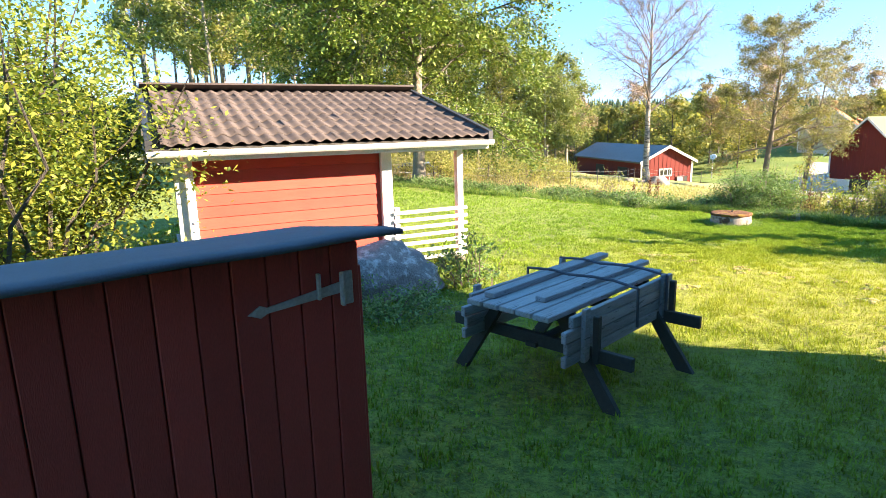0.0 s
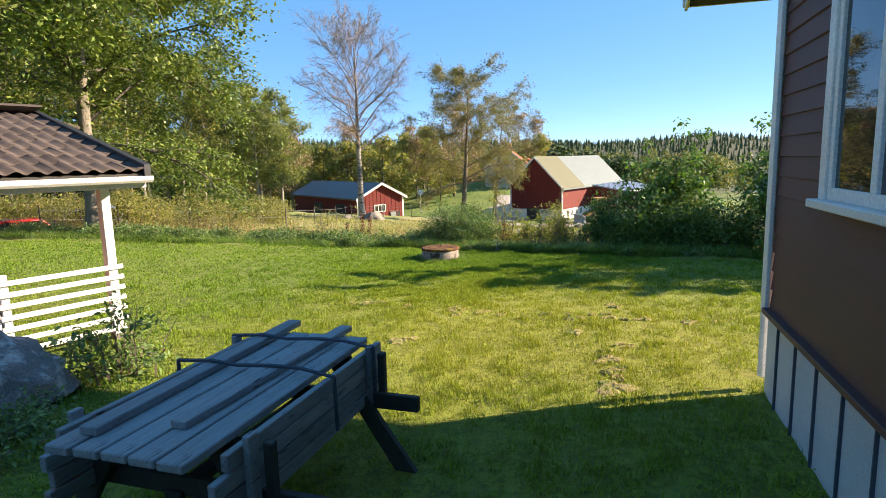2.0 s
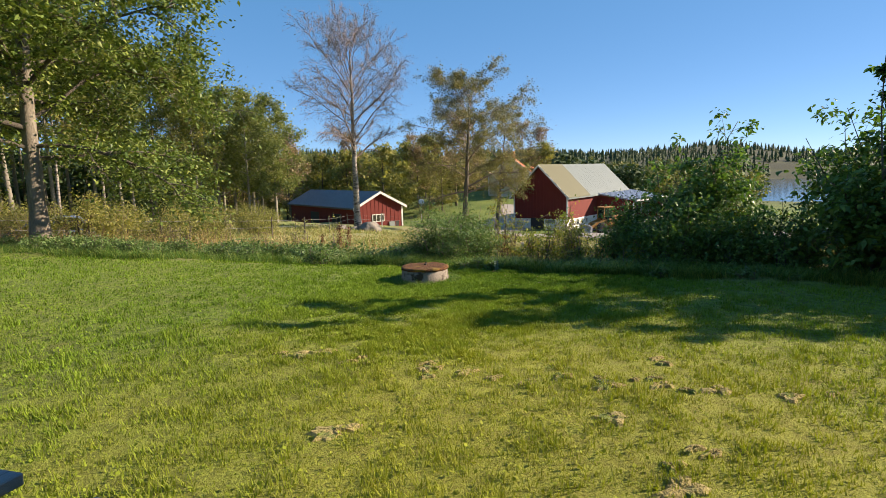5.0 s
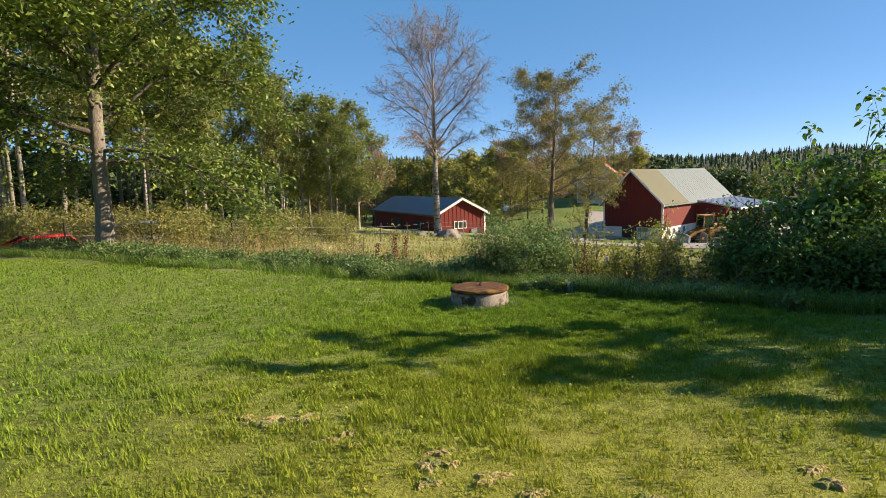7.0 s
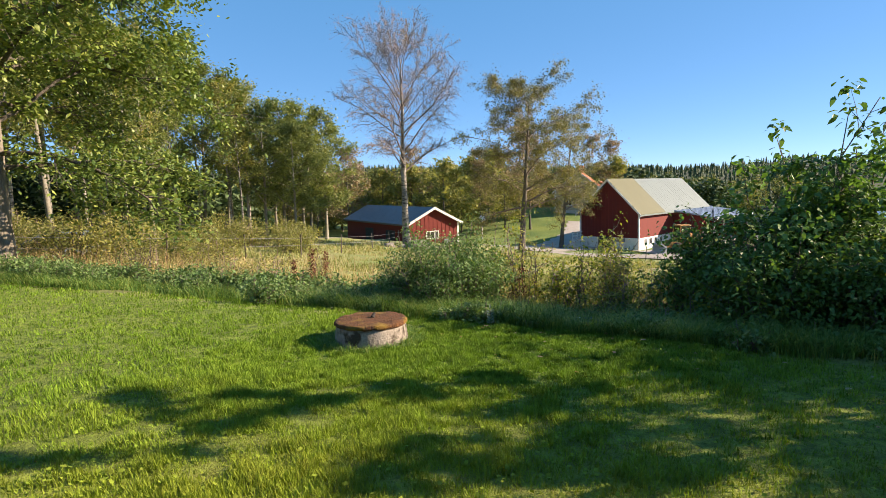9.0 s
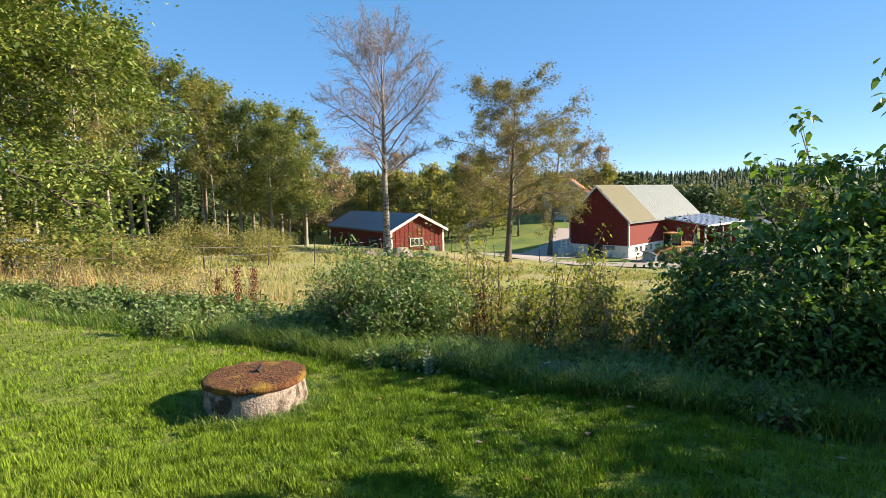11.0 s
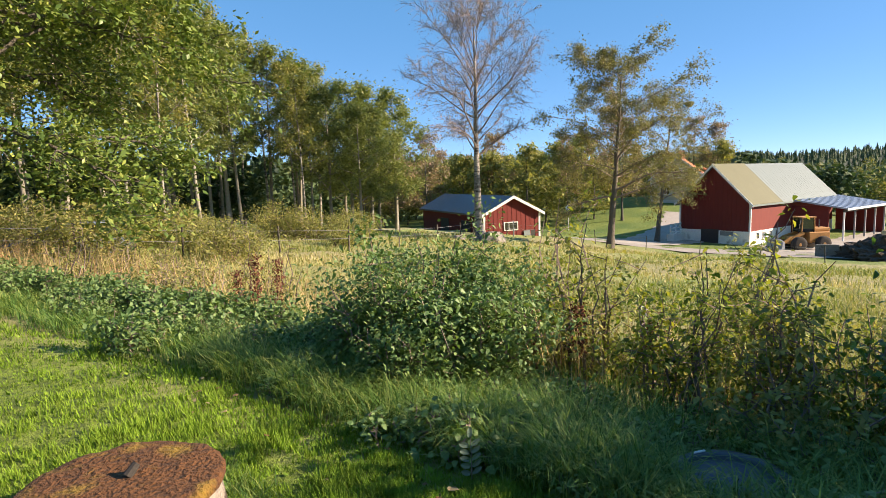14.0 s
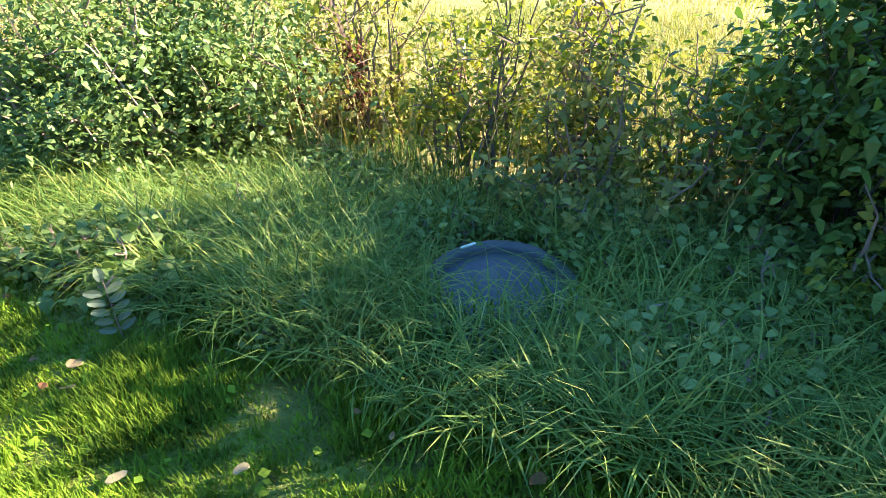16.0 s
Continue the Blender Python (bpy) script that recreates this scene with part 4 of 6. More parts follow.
# ---- old well on the lawn ----
def well():
    w = thing("old_well", pose(6.07, 12.26, -0.42), "round concrete well ring with rusty moss-grown lid", "well")
    r = random.Random(4)
    ring = lathe([(0.40, 0.0), (0.40, 0.12), (0.385, 0.24), (0.375, 0.265)], 48)
    for v in ring.verts:
        k = 1 + 0.018 * noise.noise(v.co * 6) + 0.012 * noise.noise(v.co * 17)
        v.co.x, v.co.y = v.co.x * k, v.co.y * k
    part("ring", ring, WELLRING, w, "chipped grey concrete ring", True)
    lid = bmesh.new()
    R = [0.0, 0.1, 0.2, 0.28, 0.34, 0.385, 0.4, 0.402, 0.39]
    Z = [0.318, 0.32, 0.318, 0.317, 0.314, 0.31, 0.3, 0.275, 0.266]
    rings = [[lid.verts.new((q * math.cos(a * math.pi / 24), q * math.sin(a * math.pi / 24), z)) for a in range(48)] for q, z in zip(R[1:], Z[1:])]
    c = lid.verts.new((0, 0, Z[0]))
    for a in range(48):
        lid.faces.new((c, rings[0][a], rings[0][(a + 1) % 48]))
    for p, q in zip(rings, rings[1:]):
        for a in range(48):
            lid.faces.new((p[a], q[a], q[(a + 1) % 48], p[(a + 1) % 48]))
    for v in lid.verts:
        v.co += Vector((0.01, 0.01, 0.014)) * noise.noise(v.co * 11)
    bmesh.ops.recalc_face_normals(lid, faces=lid.faces[:])
    part("lid", lid, MOSSTOP, w, "rust-brown lid with moss", True)
    part("lifting_ring", rod((0.02, 0.02, 0.32), (0.05, 0.05, 0.36), 0.022, 0.016), TYRE, w)
    return w


well()


# ---- boulder by the pavilion ----
def boulder(name, m, label, size, seed, mat=ROCK):
    b = bmesh.new()
    bmesh.ops.create_icosphere(b, subdivisions=4, radius=1.0)
    for v in b.verts:
        d = v.co.normalized()
        k = 1 + 0.28 * noise.noise(d * 1.3 + Vector((seed, 0, 0))) + 0.12 * noise.noise(d * 3.5 + Vector((0, seed, 0))) + 0.06 * noise.noise(d * 9) + 0.03 * noise.noise(d * 21)
        v.co = Vector((d.x * size[0], d.y * size[1], d.z * size[2])) * k
        if v.co.z < -0.25 * size[2]:
            v.co.z = -0.25 * size[2]
    ob = part(name, b, mat, smooth=True)
    ob.matrix_basis = m
    return tagged(ob, label, "boulder")


boulder("boulder", pose(-0.86, 6.98, -0.05, 0, 0, 30), "lichened grey granite boulder among weeds", (0.82, 0.55, 0.47), 3)


# ---- farm buildings ----
def gable_house(name, m, label, W, L, eave, apex, wall, roof, trim=WHITE, over=0.35, plinth=0.0, plinth_mat=WHITEWALL, seam=0.6, category="barn"):
    """Local x across the near gable (middle at 0), y along the ridge away from it."""
    t = thing(name, m, label, category)
    out = [(-W / 2, plinth), (W / 2, plinth), (W / 2, eave), (0, apex), (-W / 2, eave)]
    part("wall", prism(out, 0, L), wall, t)
    if plinth:
        part("plinth", box(-W / 2 - 0.03, W / 2 + 0.03, -0.03, L + 0.03, -0.6, plinth, 0.01), plinth_mat, t, "whitewashed stone base")
    else:
        part("footing", box(-W / 2 + 0.02, W / 2 - 0.02, 0.02, L - 0.02, -0.8, 0.0, 0), CONCRETE, t)
    rise, half = apex - eave, W / 2
    k = rise / half
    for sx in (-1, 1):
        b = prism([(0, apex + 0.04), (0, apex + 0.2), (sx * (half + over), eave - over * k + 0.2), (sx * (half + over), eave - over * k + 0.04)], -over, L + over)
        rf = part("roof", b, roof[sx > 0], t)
        n = int((L + 2 * over) / seam)
        ln = math.hypot(half + over, rise + over * k)
        sm = box(0, ln, -0.008, 0.008, 0, 0.006, 0)
        sm.transform(Matrix.Rotation(math.atan2(rise, half), 4, "Y"))
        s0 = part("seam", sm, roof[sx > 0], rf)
        for i in range(n + 1):
            o = s0 if i == 0 else again(s0, Matrix.Identity(4))
            o.matrix_basis = Matrix.Translation((0, -over + seam * i, apex + 0.2)) @ (Matrix.Rotation(math.pi, 4, "Z") if sx < 0 else Matrix.Identity(4))
        e = prism([(0, apex - 0.03), (0, apex + 0.23), (sx * (half + over + 0.02), eave - over * k + 0.23), (sx * (half + over + 0.02), eave - over * k - 0.03)], -over - 0.05, -over)
        part("bargeboard", e, trim, t, "pale bargeboard")
        part("corner_board", box(sx * half - 0.09, sx * half + 0.09, -0.035, 0.1, plinth, eave - 0.02, 0.004), trim, t)
    # upright cover battens on the gable and the long sides
    bat = part("batten", box(-0.025, 0.025, -0.022, 0.0, 0, 1.0, 0), wall, t)
    n, first = int(W / 0.45), True
    for i in range(1, n):
        x = -half + W * i / n
        h = eave + (apex - eave) * (1 - abs(x) / half) - plinth - 0.05
        q = pose(x, 0, plinth) @ Matrix.Diagonal((1, 1, h, 1))
        if first:
            bat.matrix_basis, first = q, False
        else:
            again(bat, q)
    return t


def farm_window(t, m, w, h, cross=2, frame_mat=WHITE):
    f = box(-w / 2 - 0.08, -w / 2, -0.05, 0.03, -h / 2 - 0.08, h / 2 + 0.08, 0.006)
    box(w / 2, w / 2 + 0.08, -0.05, 0.03, -h / 2 - 0.08, h / 2 + 0.08, 0.006, f)
    box(-w / 2, w / 2, -0.05, 0.03, h / 2, h / 2 + 0.08, 0.006, f)
    box(-w / 2, w / 2, -0.05, 0.03, -h / 2 - 0.08, -h / 2, 0.006, f)
    for i in range(1, cross + 1):
        x = -w / 2 + w * i / (cross + 1)
        box(x - 0.025, x + 0.025, -0.04, 0.02, -h / 2, h / 2, 0.004, f)
    win = part("window", f, frame_mat, t, "white framed window")
    win.matrix_basis = m
    part("pane", box(-w / 2, w / 2, -0.012, -0.004, -h / 2, h / 2, 0), GLASS, win)
    return win


def barn():
    ux, uy = 0.44, -0.9
    mx, my = 47.2 - 3.7 * ux, 60.4 - 3.7 * uy
    # the left slope gets the dark sheets, the right one the pale green
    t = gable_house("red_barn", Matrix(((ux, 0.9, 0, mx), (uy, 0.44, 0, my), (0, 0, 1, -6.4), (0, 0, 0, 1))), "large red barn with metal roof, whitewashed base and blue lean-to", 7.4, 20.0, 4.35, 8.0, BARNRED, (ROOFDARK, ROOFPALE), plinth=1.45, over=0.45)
    # the near part of the sunny roof slope is mossy
    k = (8.0 - 4.35) / 3.7
    part("mossy_sheeting", prism([(0.02, 8.205), (0.02, 8.245), (4.14, 8.245 - 4.12 * k), (4.14, 8.205 - 4.12 * k)], -0.44, 6.0), ROOFGREEN, t, "olive moss-grown roof sheets")
    # a flat black panel paints the shade inside the open doorway
    part("doorway", box(-1.3, 0.6, -0.06, -0.02, -0.2, 1.55, 0.01), BLACK, t, "black panel for the dark inside of the open stable doorway")
    part("hatch", box(0.75, 2.1, -0.06, -0.02, 0.95, 1.4, 0.01), GREYWOOD, t)
    for i in range(4):
        farm_window(t, pose(3.73, 1.6 + 1.35 * i, 0.95, 0, 0, 90), 0.5, 0.6, 1)
    # lean-to on the sunny side
    part("lean_to_wall", box(3.75, 7.3, 9.0, 9.15, -0.4, 3.6, 0.01), BARNRED, t)
    part("lean_to_beam", box(8.55, 8.7, 9.0, 21.2, 3.0, 3.25, 0.01), DARKWOOD, t)
    part("lean_to_back", box(3.75, 8.6, 20.9, 21.05, -0.4, 3.2, 0.01), BARNRED, t)
    for i in range(5):
        part("lean_to_post", box(8.55, 8.7, 9.05 + 2.9 * i, 9.2 + 2.9 * i, -0.4, 3.05, 0.01), WHITE if i == 0 else GREYWOOD, t)
    sl = prism([(3.7, 4.15), (3.7, 4.27), (9.1, 3.4), (9.1, 3.28)], 8.6, 21.5)
    lt = part("lean_to_roof", sl, ROOFBLUE, t, "pale blue sheet-metal lean-to roof")
    sm = part("seam", box(0, 5.45, -0.015, 0.015, 0, 0.045, 0, None, Matrix.Rotation(math.atan2(0.87, 5.4), 4, "Y")), ROOFBLUE, lt)
    for i in range(12):
        o = sm if i == 0 else again(sm, Matrix.Identity(4))
        o.matrix_basis = pose(3.72, 8.65 + 1.15 * i, 4.27)
    part("lean_to_fascia", box(9.1, 9.14, 8.55, 21.55, 3.2, 3.42, 0.005), WHITE, t)
    # cattle ramp at the gable
    r = part("ramp_wall", box(-3.9, -3.1, -2.2, -0.05, -0.5, 1.0, 0.02), WHITEWALL, t)
    for z in (1.2, 1.6, 2.0):
        part("ramp_rail", box(-3.55, -3.45, -2.2, -0.05, z - 0.06, z + 0.06, 0.008), WHITE, t)
    for y in (-2.15, -1.1):
        part("ramp_post", box(-3.57, -3.43, y - 0.05, y + 0.05, 0.9, 2.1, 0.008), WHITE, t)
    return t


barn()


def cart_shed():
    ux, uy = 0.985, 0.174
    mx, my = 25.4 - 2.76 * ux, 60.2 - 2.76 * uy
    t = gable_house("red_shed", Matrix(((ux, -0.174, 0, mx), (uy, 0.985, 0, my), (0, 0, 1, -4.72), (0, 0, 0, 1))), "long low red shed with dark metal roof", 5.5, 16.4, 2.6, 4.0, BARNRED, (ROOFDARK, ROOFDARK), over=0.35, category="shed")
    farm_window(t, pose(-0.15, -0.02, 1.5), 1.25, 0.62, 2)
    # dark panel on the wall, standing in for the shade inside the doorway
    part("door", box(1.85, 2.3, -0.06, -0.02, 0.0, 1.05, 0.01), DARKWOOD, t, "dark panel for the unlit inside of a low doorway")
    part("door_frame", merge(box(1.77, 1.85, -0.07, 0.0, 0.0, 1.13, 0.005), box(2.3, 2.38, -0.07, 0.0, 0.0, 1.13, 0.005)), BARNRED, t)
    lid = part("leaning_hatch", box(-0.33, 0.33, -0.03, 0.03, 0.0, 1.08, 0.012), ROOFPALE, None)
    lid.matrix_basis = t.matrix_basis @ pose(1.42, -0.28, -0.02, -12)
    tagged(lid, "pale green board hatch leaning on the red shed", "hatch")
    # the side openings' inner shade is painted too, as dark panels
    for y in (3.0, 8.5):
        part("side_opening", box(-2.79, -2.74, y, y + 2.2, 0.1, 1.9, 0.01), DARKWOOD, t)
    return t


cart_shed()


def farmhouse():
    t = gable_house("farmhouse", Matrix(((0.8, 0.6, 0, 57.0), (-0.6, 0.8, 0, 88.0), (0, 0, 1, -3.4), (0, 0, 0, 1))), "cream rendered farmhouse with orange clay-tiled roof", 7.5, 11.0, 3.6, 6.6, CREAM, (CLAY, CLAY), over=0.4, category="house", plinth=0.5)
    for x, z in ((-1.6, 1.9), (1.6, 1.9), (0, 4.4)):
        farm_window(t, pose(x, -0.03, z), 0.9, 1.2, 1)
    part("chimney", box(-0.4, 0.4, 5.0, 5.8, 5.8, 7.8, 0.02), CLAY, t, "brick chimney")
    part("porch_gable", prism([(3.75, 3.4), (6.2, 3.4), (6.2, 0.0), (3.75, 0.0)], 3.0, 7.0), CREAM, t)
    part("porch_roof", prism([(3.2, 4.9), (6.6, 3.3), (6.6, 3.5), (3.2, 5.1)], 2.7, 7.3), CLAY, t)
    return t


farmhouse()
hut = gable_house("dark_hut", pose(80, 71.6, -6.6, 0, 0, -50), "small dark timber hut on the meadow", 3.6, 4.0, 1.7, 2.7, DARKWOOD, (ROOFDARK, ROOFDARK), over=0.3, category="hut")
farm_window(hut, pose(0.3, -0.03, 1.1), 0.8, 0.6, 1)


# ---- road and yard ----
def road_strip(name, line, widths, label):
    n = 60
    t = np.linspace(0, 1, len(line))
    s = np.linspace(0, 1, n)
    line = np.array(line, float)
    c = np.stack([np.interp(s, t, line[:, 0]), np.interp(s, t, line[:, 1])], -1)
    k = np.ones(9) / 9
    pad = np.concatenate([np.repeat(c[:1], 4, 0), c, np.repeat(c[-1:], 4, 0)])
    c = np.stack([np.convolve(pad[:, 0], k, "valid"), np.convolve(pad[:, 1], k, "valid")], -1)
    d = np.gradient(c, axis=0)
    d /= np.linalg.norm(d, axis=1, keepdims=True)
    w = np.interp(s, t, widths)
    V = []
    for f in np.linspace(-0.5, 0.5, 7):
        p = c + np.stack([-d[:, 1], d[:, 0]], -1) * (w * f)[:, None] * (1 + 0.05 * np.sin(np.arange(n) * 1.3))[:, None]
        V.append(on_land(p[:, 0], p[:, 1], 0.06))
    V = np.stack(V, 1).reshape(-1, 3)
    i = np.arange(n * 7).reshape(n, 7)
    F = np.stack([i[:-1, :-1], i[:-1, 1:], i[1:, 1:], i[1:, :-1]], -1).reshape(-1, 4)
    return tagged(from_arrays(name, V, F, GRAVEL, smooth=True), label, "road", kind="structure")


road_strip("road", [(27, 64), (30, 60), (36, 56), (43, 52), (52, 47), (62, 44), (75, 40)], [5, 5, 5, 6, 7, 6, 5], "pale gravel farm road across the yard")
road_strip("road", [(30, 60), (37, 63.5), (44, 68.5), (51, 75), (56, 82)], [6, 7.5, 8, 8, 8], "gravel drive climbing to the farmhouse")
road_strip("road", [(45, 57), (54, 55), (64, 60), (74, 66)], [7, 9, 8, 5], "gravel yard beside the barn")
V = np.array([[(math.sin(radians(a)) * r, math.cos(radians(a)) * r, -10.2) for r in (190, 240, 300, 360, 430, 520)] for a in range(40, 80, 2)]).reshape(-1, 3)
i = np.arange(20 * 6).reshape(20, 6)
lake = tagged(from_arrays("water", V, np.stack([i[:-1, :-1], i[:-1, 1:], i[1:, 1:], i[1:, :-1]], -1).reshape(-1, 4), WATER), "still lake reflecting pale sky", "lake", kind="structure")


# ---- loader, heap and yard things ----
def wheel(t, x, y, r, w, z):
    ty = lathe([(r * 0.55, -w / 2), (r * 0.9, -w / 2), (r, -w * 0.36), (r, w * 0.36), (r * 0.9, w / 2), (r * 0.55, w / 2)], 28)
    o = part("wheel", ty, TYRE, t, "worn black tyre", True)
    o.matrix_basis = pose(x, y, z, 90)
    part("rim", lathe([(r * 0.1, -w / 2 - 0.01), (r * 0.5, -w / 2 + 0.03), (r * 0.56, -w / 2 + 0.03), (r * 0.56, w / 2 - 0.03), (r * 0.5, w / 2 - 0.03), (r * 0.1, w / 2 + 0.01)], 20), YELLOW if r > 0.5 else STEEL, o)
    return o


def loader():
    t = thing("wheel_loader", pose(48.8, 55.8, -6.35, 0, 0, 172), "old yellow wheel loader parked beside the barn", "loader")
    part("rear_body", box(-2.3, -0.3, -0.75, 0.75, 0.8, 1.75, 0.08), YELLOW, t)
    part("engine_hood", box(-2.4, -0.9, -0.6, 0.6, 1.75, 2.1, 0.08), YELLOW, t)
    part("front_frame", box(0.0, 1.3, -0.5, 0.5, 0.7, 1.35, 0.06), YELLOW, t)
    cab = part("cab", prism([(-0.9, 1.75), (0.35, 1.75), (0.25, 3.0), (-0.8, 3.0)], -0.62, 0.62), GLASS, t, "glazed cab")
    part("cab_roof", box(-0.95, 0.4, -0.72, 0.72, 3.0, 3.12, 0.04), YELLOW, cab)
    for x, y in ((-0.9, -0.64), (-0.9, 0.64), (0.33, -0.64), (0.33, 0.64)):
        part("cab_pillar", rod((x, y, 1.7), (x * 0.88, y, 3.0), 0.05), YELLOW, cab)
    for sy in (-0.5, 0.5):
        part("lift_arm", prism([(0.0, 1.5), (0.0, 1.8), (1.4, 1.35), (2.4, 0.55), (2.3, 0.35), (1.3, 1.05)], sy - 0.08, sy + 0.08), YELLOW, t)
    part("bucket", prism([(2.2, 0.15), (3.2, 0.1), (3.25, 0.16), (2.45, 0.35), (2.35, 0.95), (2.75, 1.2), (2.6, 1.25), (2.15, 0.95)], -1.15, 1.15), STEEL, t, "worn steel bucket")
    for x in (-1.5, 0.75):
        for y in (-0.95, 0.95):
            wheel(t, x, y, 0.68, 0.45, 0.68)
    part("exhaust", rod((-1.5, 0.3, 2.1), (-1.5, 0.3, 2.8), 0.05), DARKMETAL, t)
    return t


loader()


def heap():
    b = bmesh.new()
    bmesh.ops.create_icosphere(b, subdivisions=5, radius=1.0)
    for v in b.verts:
        d = v.co.normalized()
        k = 1 + 0.22 * noise.noise(d * 2.2) + 0.16 * noise.noise(d * 7) + 0.14 * noise.noise(d * 19)
        v.co = Vector((d.x * 3.5, d.y * 2.8, max(-0.3, d.z * 1.9))) * k
    o = part("manure_heap", b, SOIL)
    o.matrix_basis = pose(48.5, 46.5, float(land(48.5, 46.5)) - 0.2, 0, 0, -35)
    tagged(o, "dark crumbly manure heap beside the yard", "heap")
    w = part("bunker_wall", box(-0.8, 0.8, -0.12, 0.12, -0.4, 1.0, 0.03), CONCRETE)
    w.matrix_basis = pose(45.3, 49.2, float(land(45.3, 49.2)), 0, 0, -40)
    tagged(w, "low grey concrete bunker wall by the heap", "wall")
    w2 = part("bunker_wall", box(-2.2, 2.2, -0.12, 0.12, -0.4, 1.0, 0.03), CONCRETE)
    w2.matrix_basis = pose(52.2, 46.4, float(land(52.2, 46.4)), 0, 0, 50)
    tagged(w2, "low grey concrete bunker wall by the heap", "wall")


heap()


def hay_bale(x, y):
    t = thing("hay_bale", pose(x, y, float(land(x, y)) + 0.6, 90, 0, 30), "round straw-coloured hay bale by the lean-to", "hay bale")
    part("straw", lathe([(0.2, -0.6), (0.58, -0.6), (0.62, -0.5), (0.62, 0.5), (0.58, 0.6), (0.2, 0.6)], 28), STRAW, t, smooth=True)


hay_bale(60.5, 57.6)


def yard_lamp():
    x, y = 36.4, 79.7
    z = float(land(x, y))
    t = thing("satellite_dish", pose(x, y, z), "pale satellite dish on a short pole", "satellite dish")
    part("pole", rod((0, 0, -0.2), (0, 0, -3.05 - z), 0.07), STEEL, t)
    d = lathe([(0.02, 0.0), (0.2, 0.03), (0.4, 0.12), (0.42, 0.13), (0.2, 0.06), (0.02, 0.03)], 24)
    o = part("dish", d, WHITE, t, smooth=True)
    o.matrix_basis = pose(0, -0.1, -3.0 - z, 70, 0, -20)


yard_lamp()


def car(name, m, paint, label):
    """Local x forwards."""
    t = thing(name, m, label, "car")
    low = prism([(-2.1, 0.3), (-2.15, 0.75), (-1.95, 0.95), (0.75, 0.98), (1.75, 0.82), (2.1, 0.62), (2.12, 0.3)], -0.84, 0.84)
    bmesh.ops.bevel(low, geom=low.edges[:], offset=0.06, segments=2, affect="EDGES")
    part("body", low, paint, t, smooth=True)
    g = prism([(-1.85, 0.95), (-1.35, 1.38), (-0.1, 1.42), (0.85, 0.96)], -0.74, 0.74)
    bmesh.ops.bevel(g, geom=g.edges[:], offset=0.05, segments=2, affect="EDGES")
    part("glasshouse", g, GLASS, t, "dark car windows")
    r = box(-1.42, -0.05, -0.7, 0.7, 1.38, 1.46, 0.03)
    part("roof", r, paint, t, smooth=True)
    for sy in (-0.755, 0.755):
        for x0, x1 in (((-1.86, 0.95), (-1.38, 1.42)), ((-0.55, 0.95), (-0.6, 1.42)), ((0.88, 0.95), (-0.08, 1.42))):
            part("pillar", rod((x0[0], sy, x0[1]), (x1[0], sy * 0.96, x1[1]), 0.04), paint, t)
    for x in (-1.3, 1.3):
        for y in (-0.78, 0.78):
            wheel(t, x, y, 0.31, 0.2, 0.31)
    for y in (-0.62, 0.62):
        part("headlight", box(2.0, 2.1, y - 0.16, y + 0.16, 0.58, 0.7, 0.02), STEEL, t, "clear headlight")
    return t


car("parked_car", pose(-4.6, 28.4, -1.62, 0, 0, 200), CARRED, "red hatchback parked beyond the lawn")
car("parked_car", pose(-2.2, 31.6, -1.45, 0, 0, 185), CARBLUE, "blue-grey car parked behind the red one")
car("parked_car", at(31, 19, 120), ROOFPALE, "pale silver car glimpsed through the shrubs")


# ---- stones, fence, posts ----
for k, (dx, dy, s) in enumerate(((-1.6, -0.5, 0.5), (0.55, -1.1, 1.1), (0.9, -0.8, 0.55), (-0.6, -0.9, 0.4))):
    boulder("field_stone", pose(17.0 + dx, 49.2 + dy, float(land(17.0 + dx, 49.2 + dy)) + 0.05, 0, 0, k * 70), "grey field stone at the foot of the birch", (s, s * 0.8, s * 0.6), k + 5, CONCRETE)


def fence():
    f = thing("pasture_fence", Matrix.Identity(4), "electric fence of thin posts and pale tape", "fence")
    line = [(-3.0, 27.5), (-0.5, 28.6), (2.2, 29.6), (5.0, 32.0), (7.6, 35.2), (10.2, 39.0), (13.0, 43.5), (16.0, 50.8), (18.2, 56.0), (21.5, 57.6), (25.0, 57.0), (28.4, 55.0), (31.5, 52.4), (34.5, 49.8), (37.5, 47.0), (40.5, 44.4)]
    p0 = part("post", rod((0, 0, -0.3), (0, 0, 1.15), 0.035, 0.03), BARK, f)
    tops = []
    for i, (x, y) in enumerate(line):
        z = float(land(x, y))
        q = pose(x, y, z, random.uniform(-4, 4), random.uniform(-4, 4), 0)
        if i == 0:
            p0.matrix_basis = q
        else:
            again(p0, q)
        tops.append(Vector((x, y, z)))
    for h in (0.95, 0.6):
        for a, c in zip(tops, tops[1:]):
            part("tape", rod(a + Vector((0, 0, h)), c + Vector((0, 0, h)), 0.006, sides=4), GREYWOOD, f, "pale fence tape")
    return f


fence()


def fence_post(x, y, h, lean, mat, label):
    b = rod((0, 0, -0.3), (0, 0, h), 0.05, 0.045, 9)
    o = part("fence_post", b, mat)
    o.matrix_basis = at(x, y) @ pose(0, 0, 0, lean[0], lean[1])
    tagged(o, label, "post")


fence_post(10.25, 15.6, 0.55, (4, 5), GREYWOOD, "old grey wooden fence post in rough grass")
fence_post(22.0, 57.2, 1.3, (0, 0), GREYWOOD, "thin grey fence post before the shed")
fence_post(9.1, 14.9, 0.5, (-5, 6), DARKWOOD, "short dark rotten fence post in weeds")


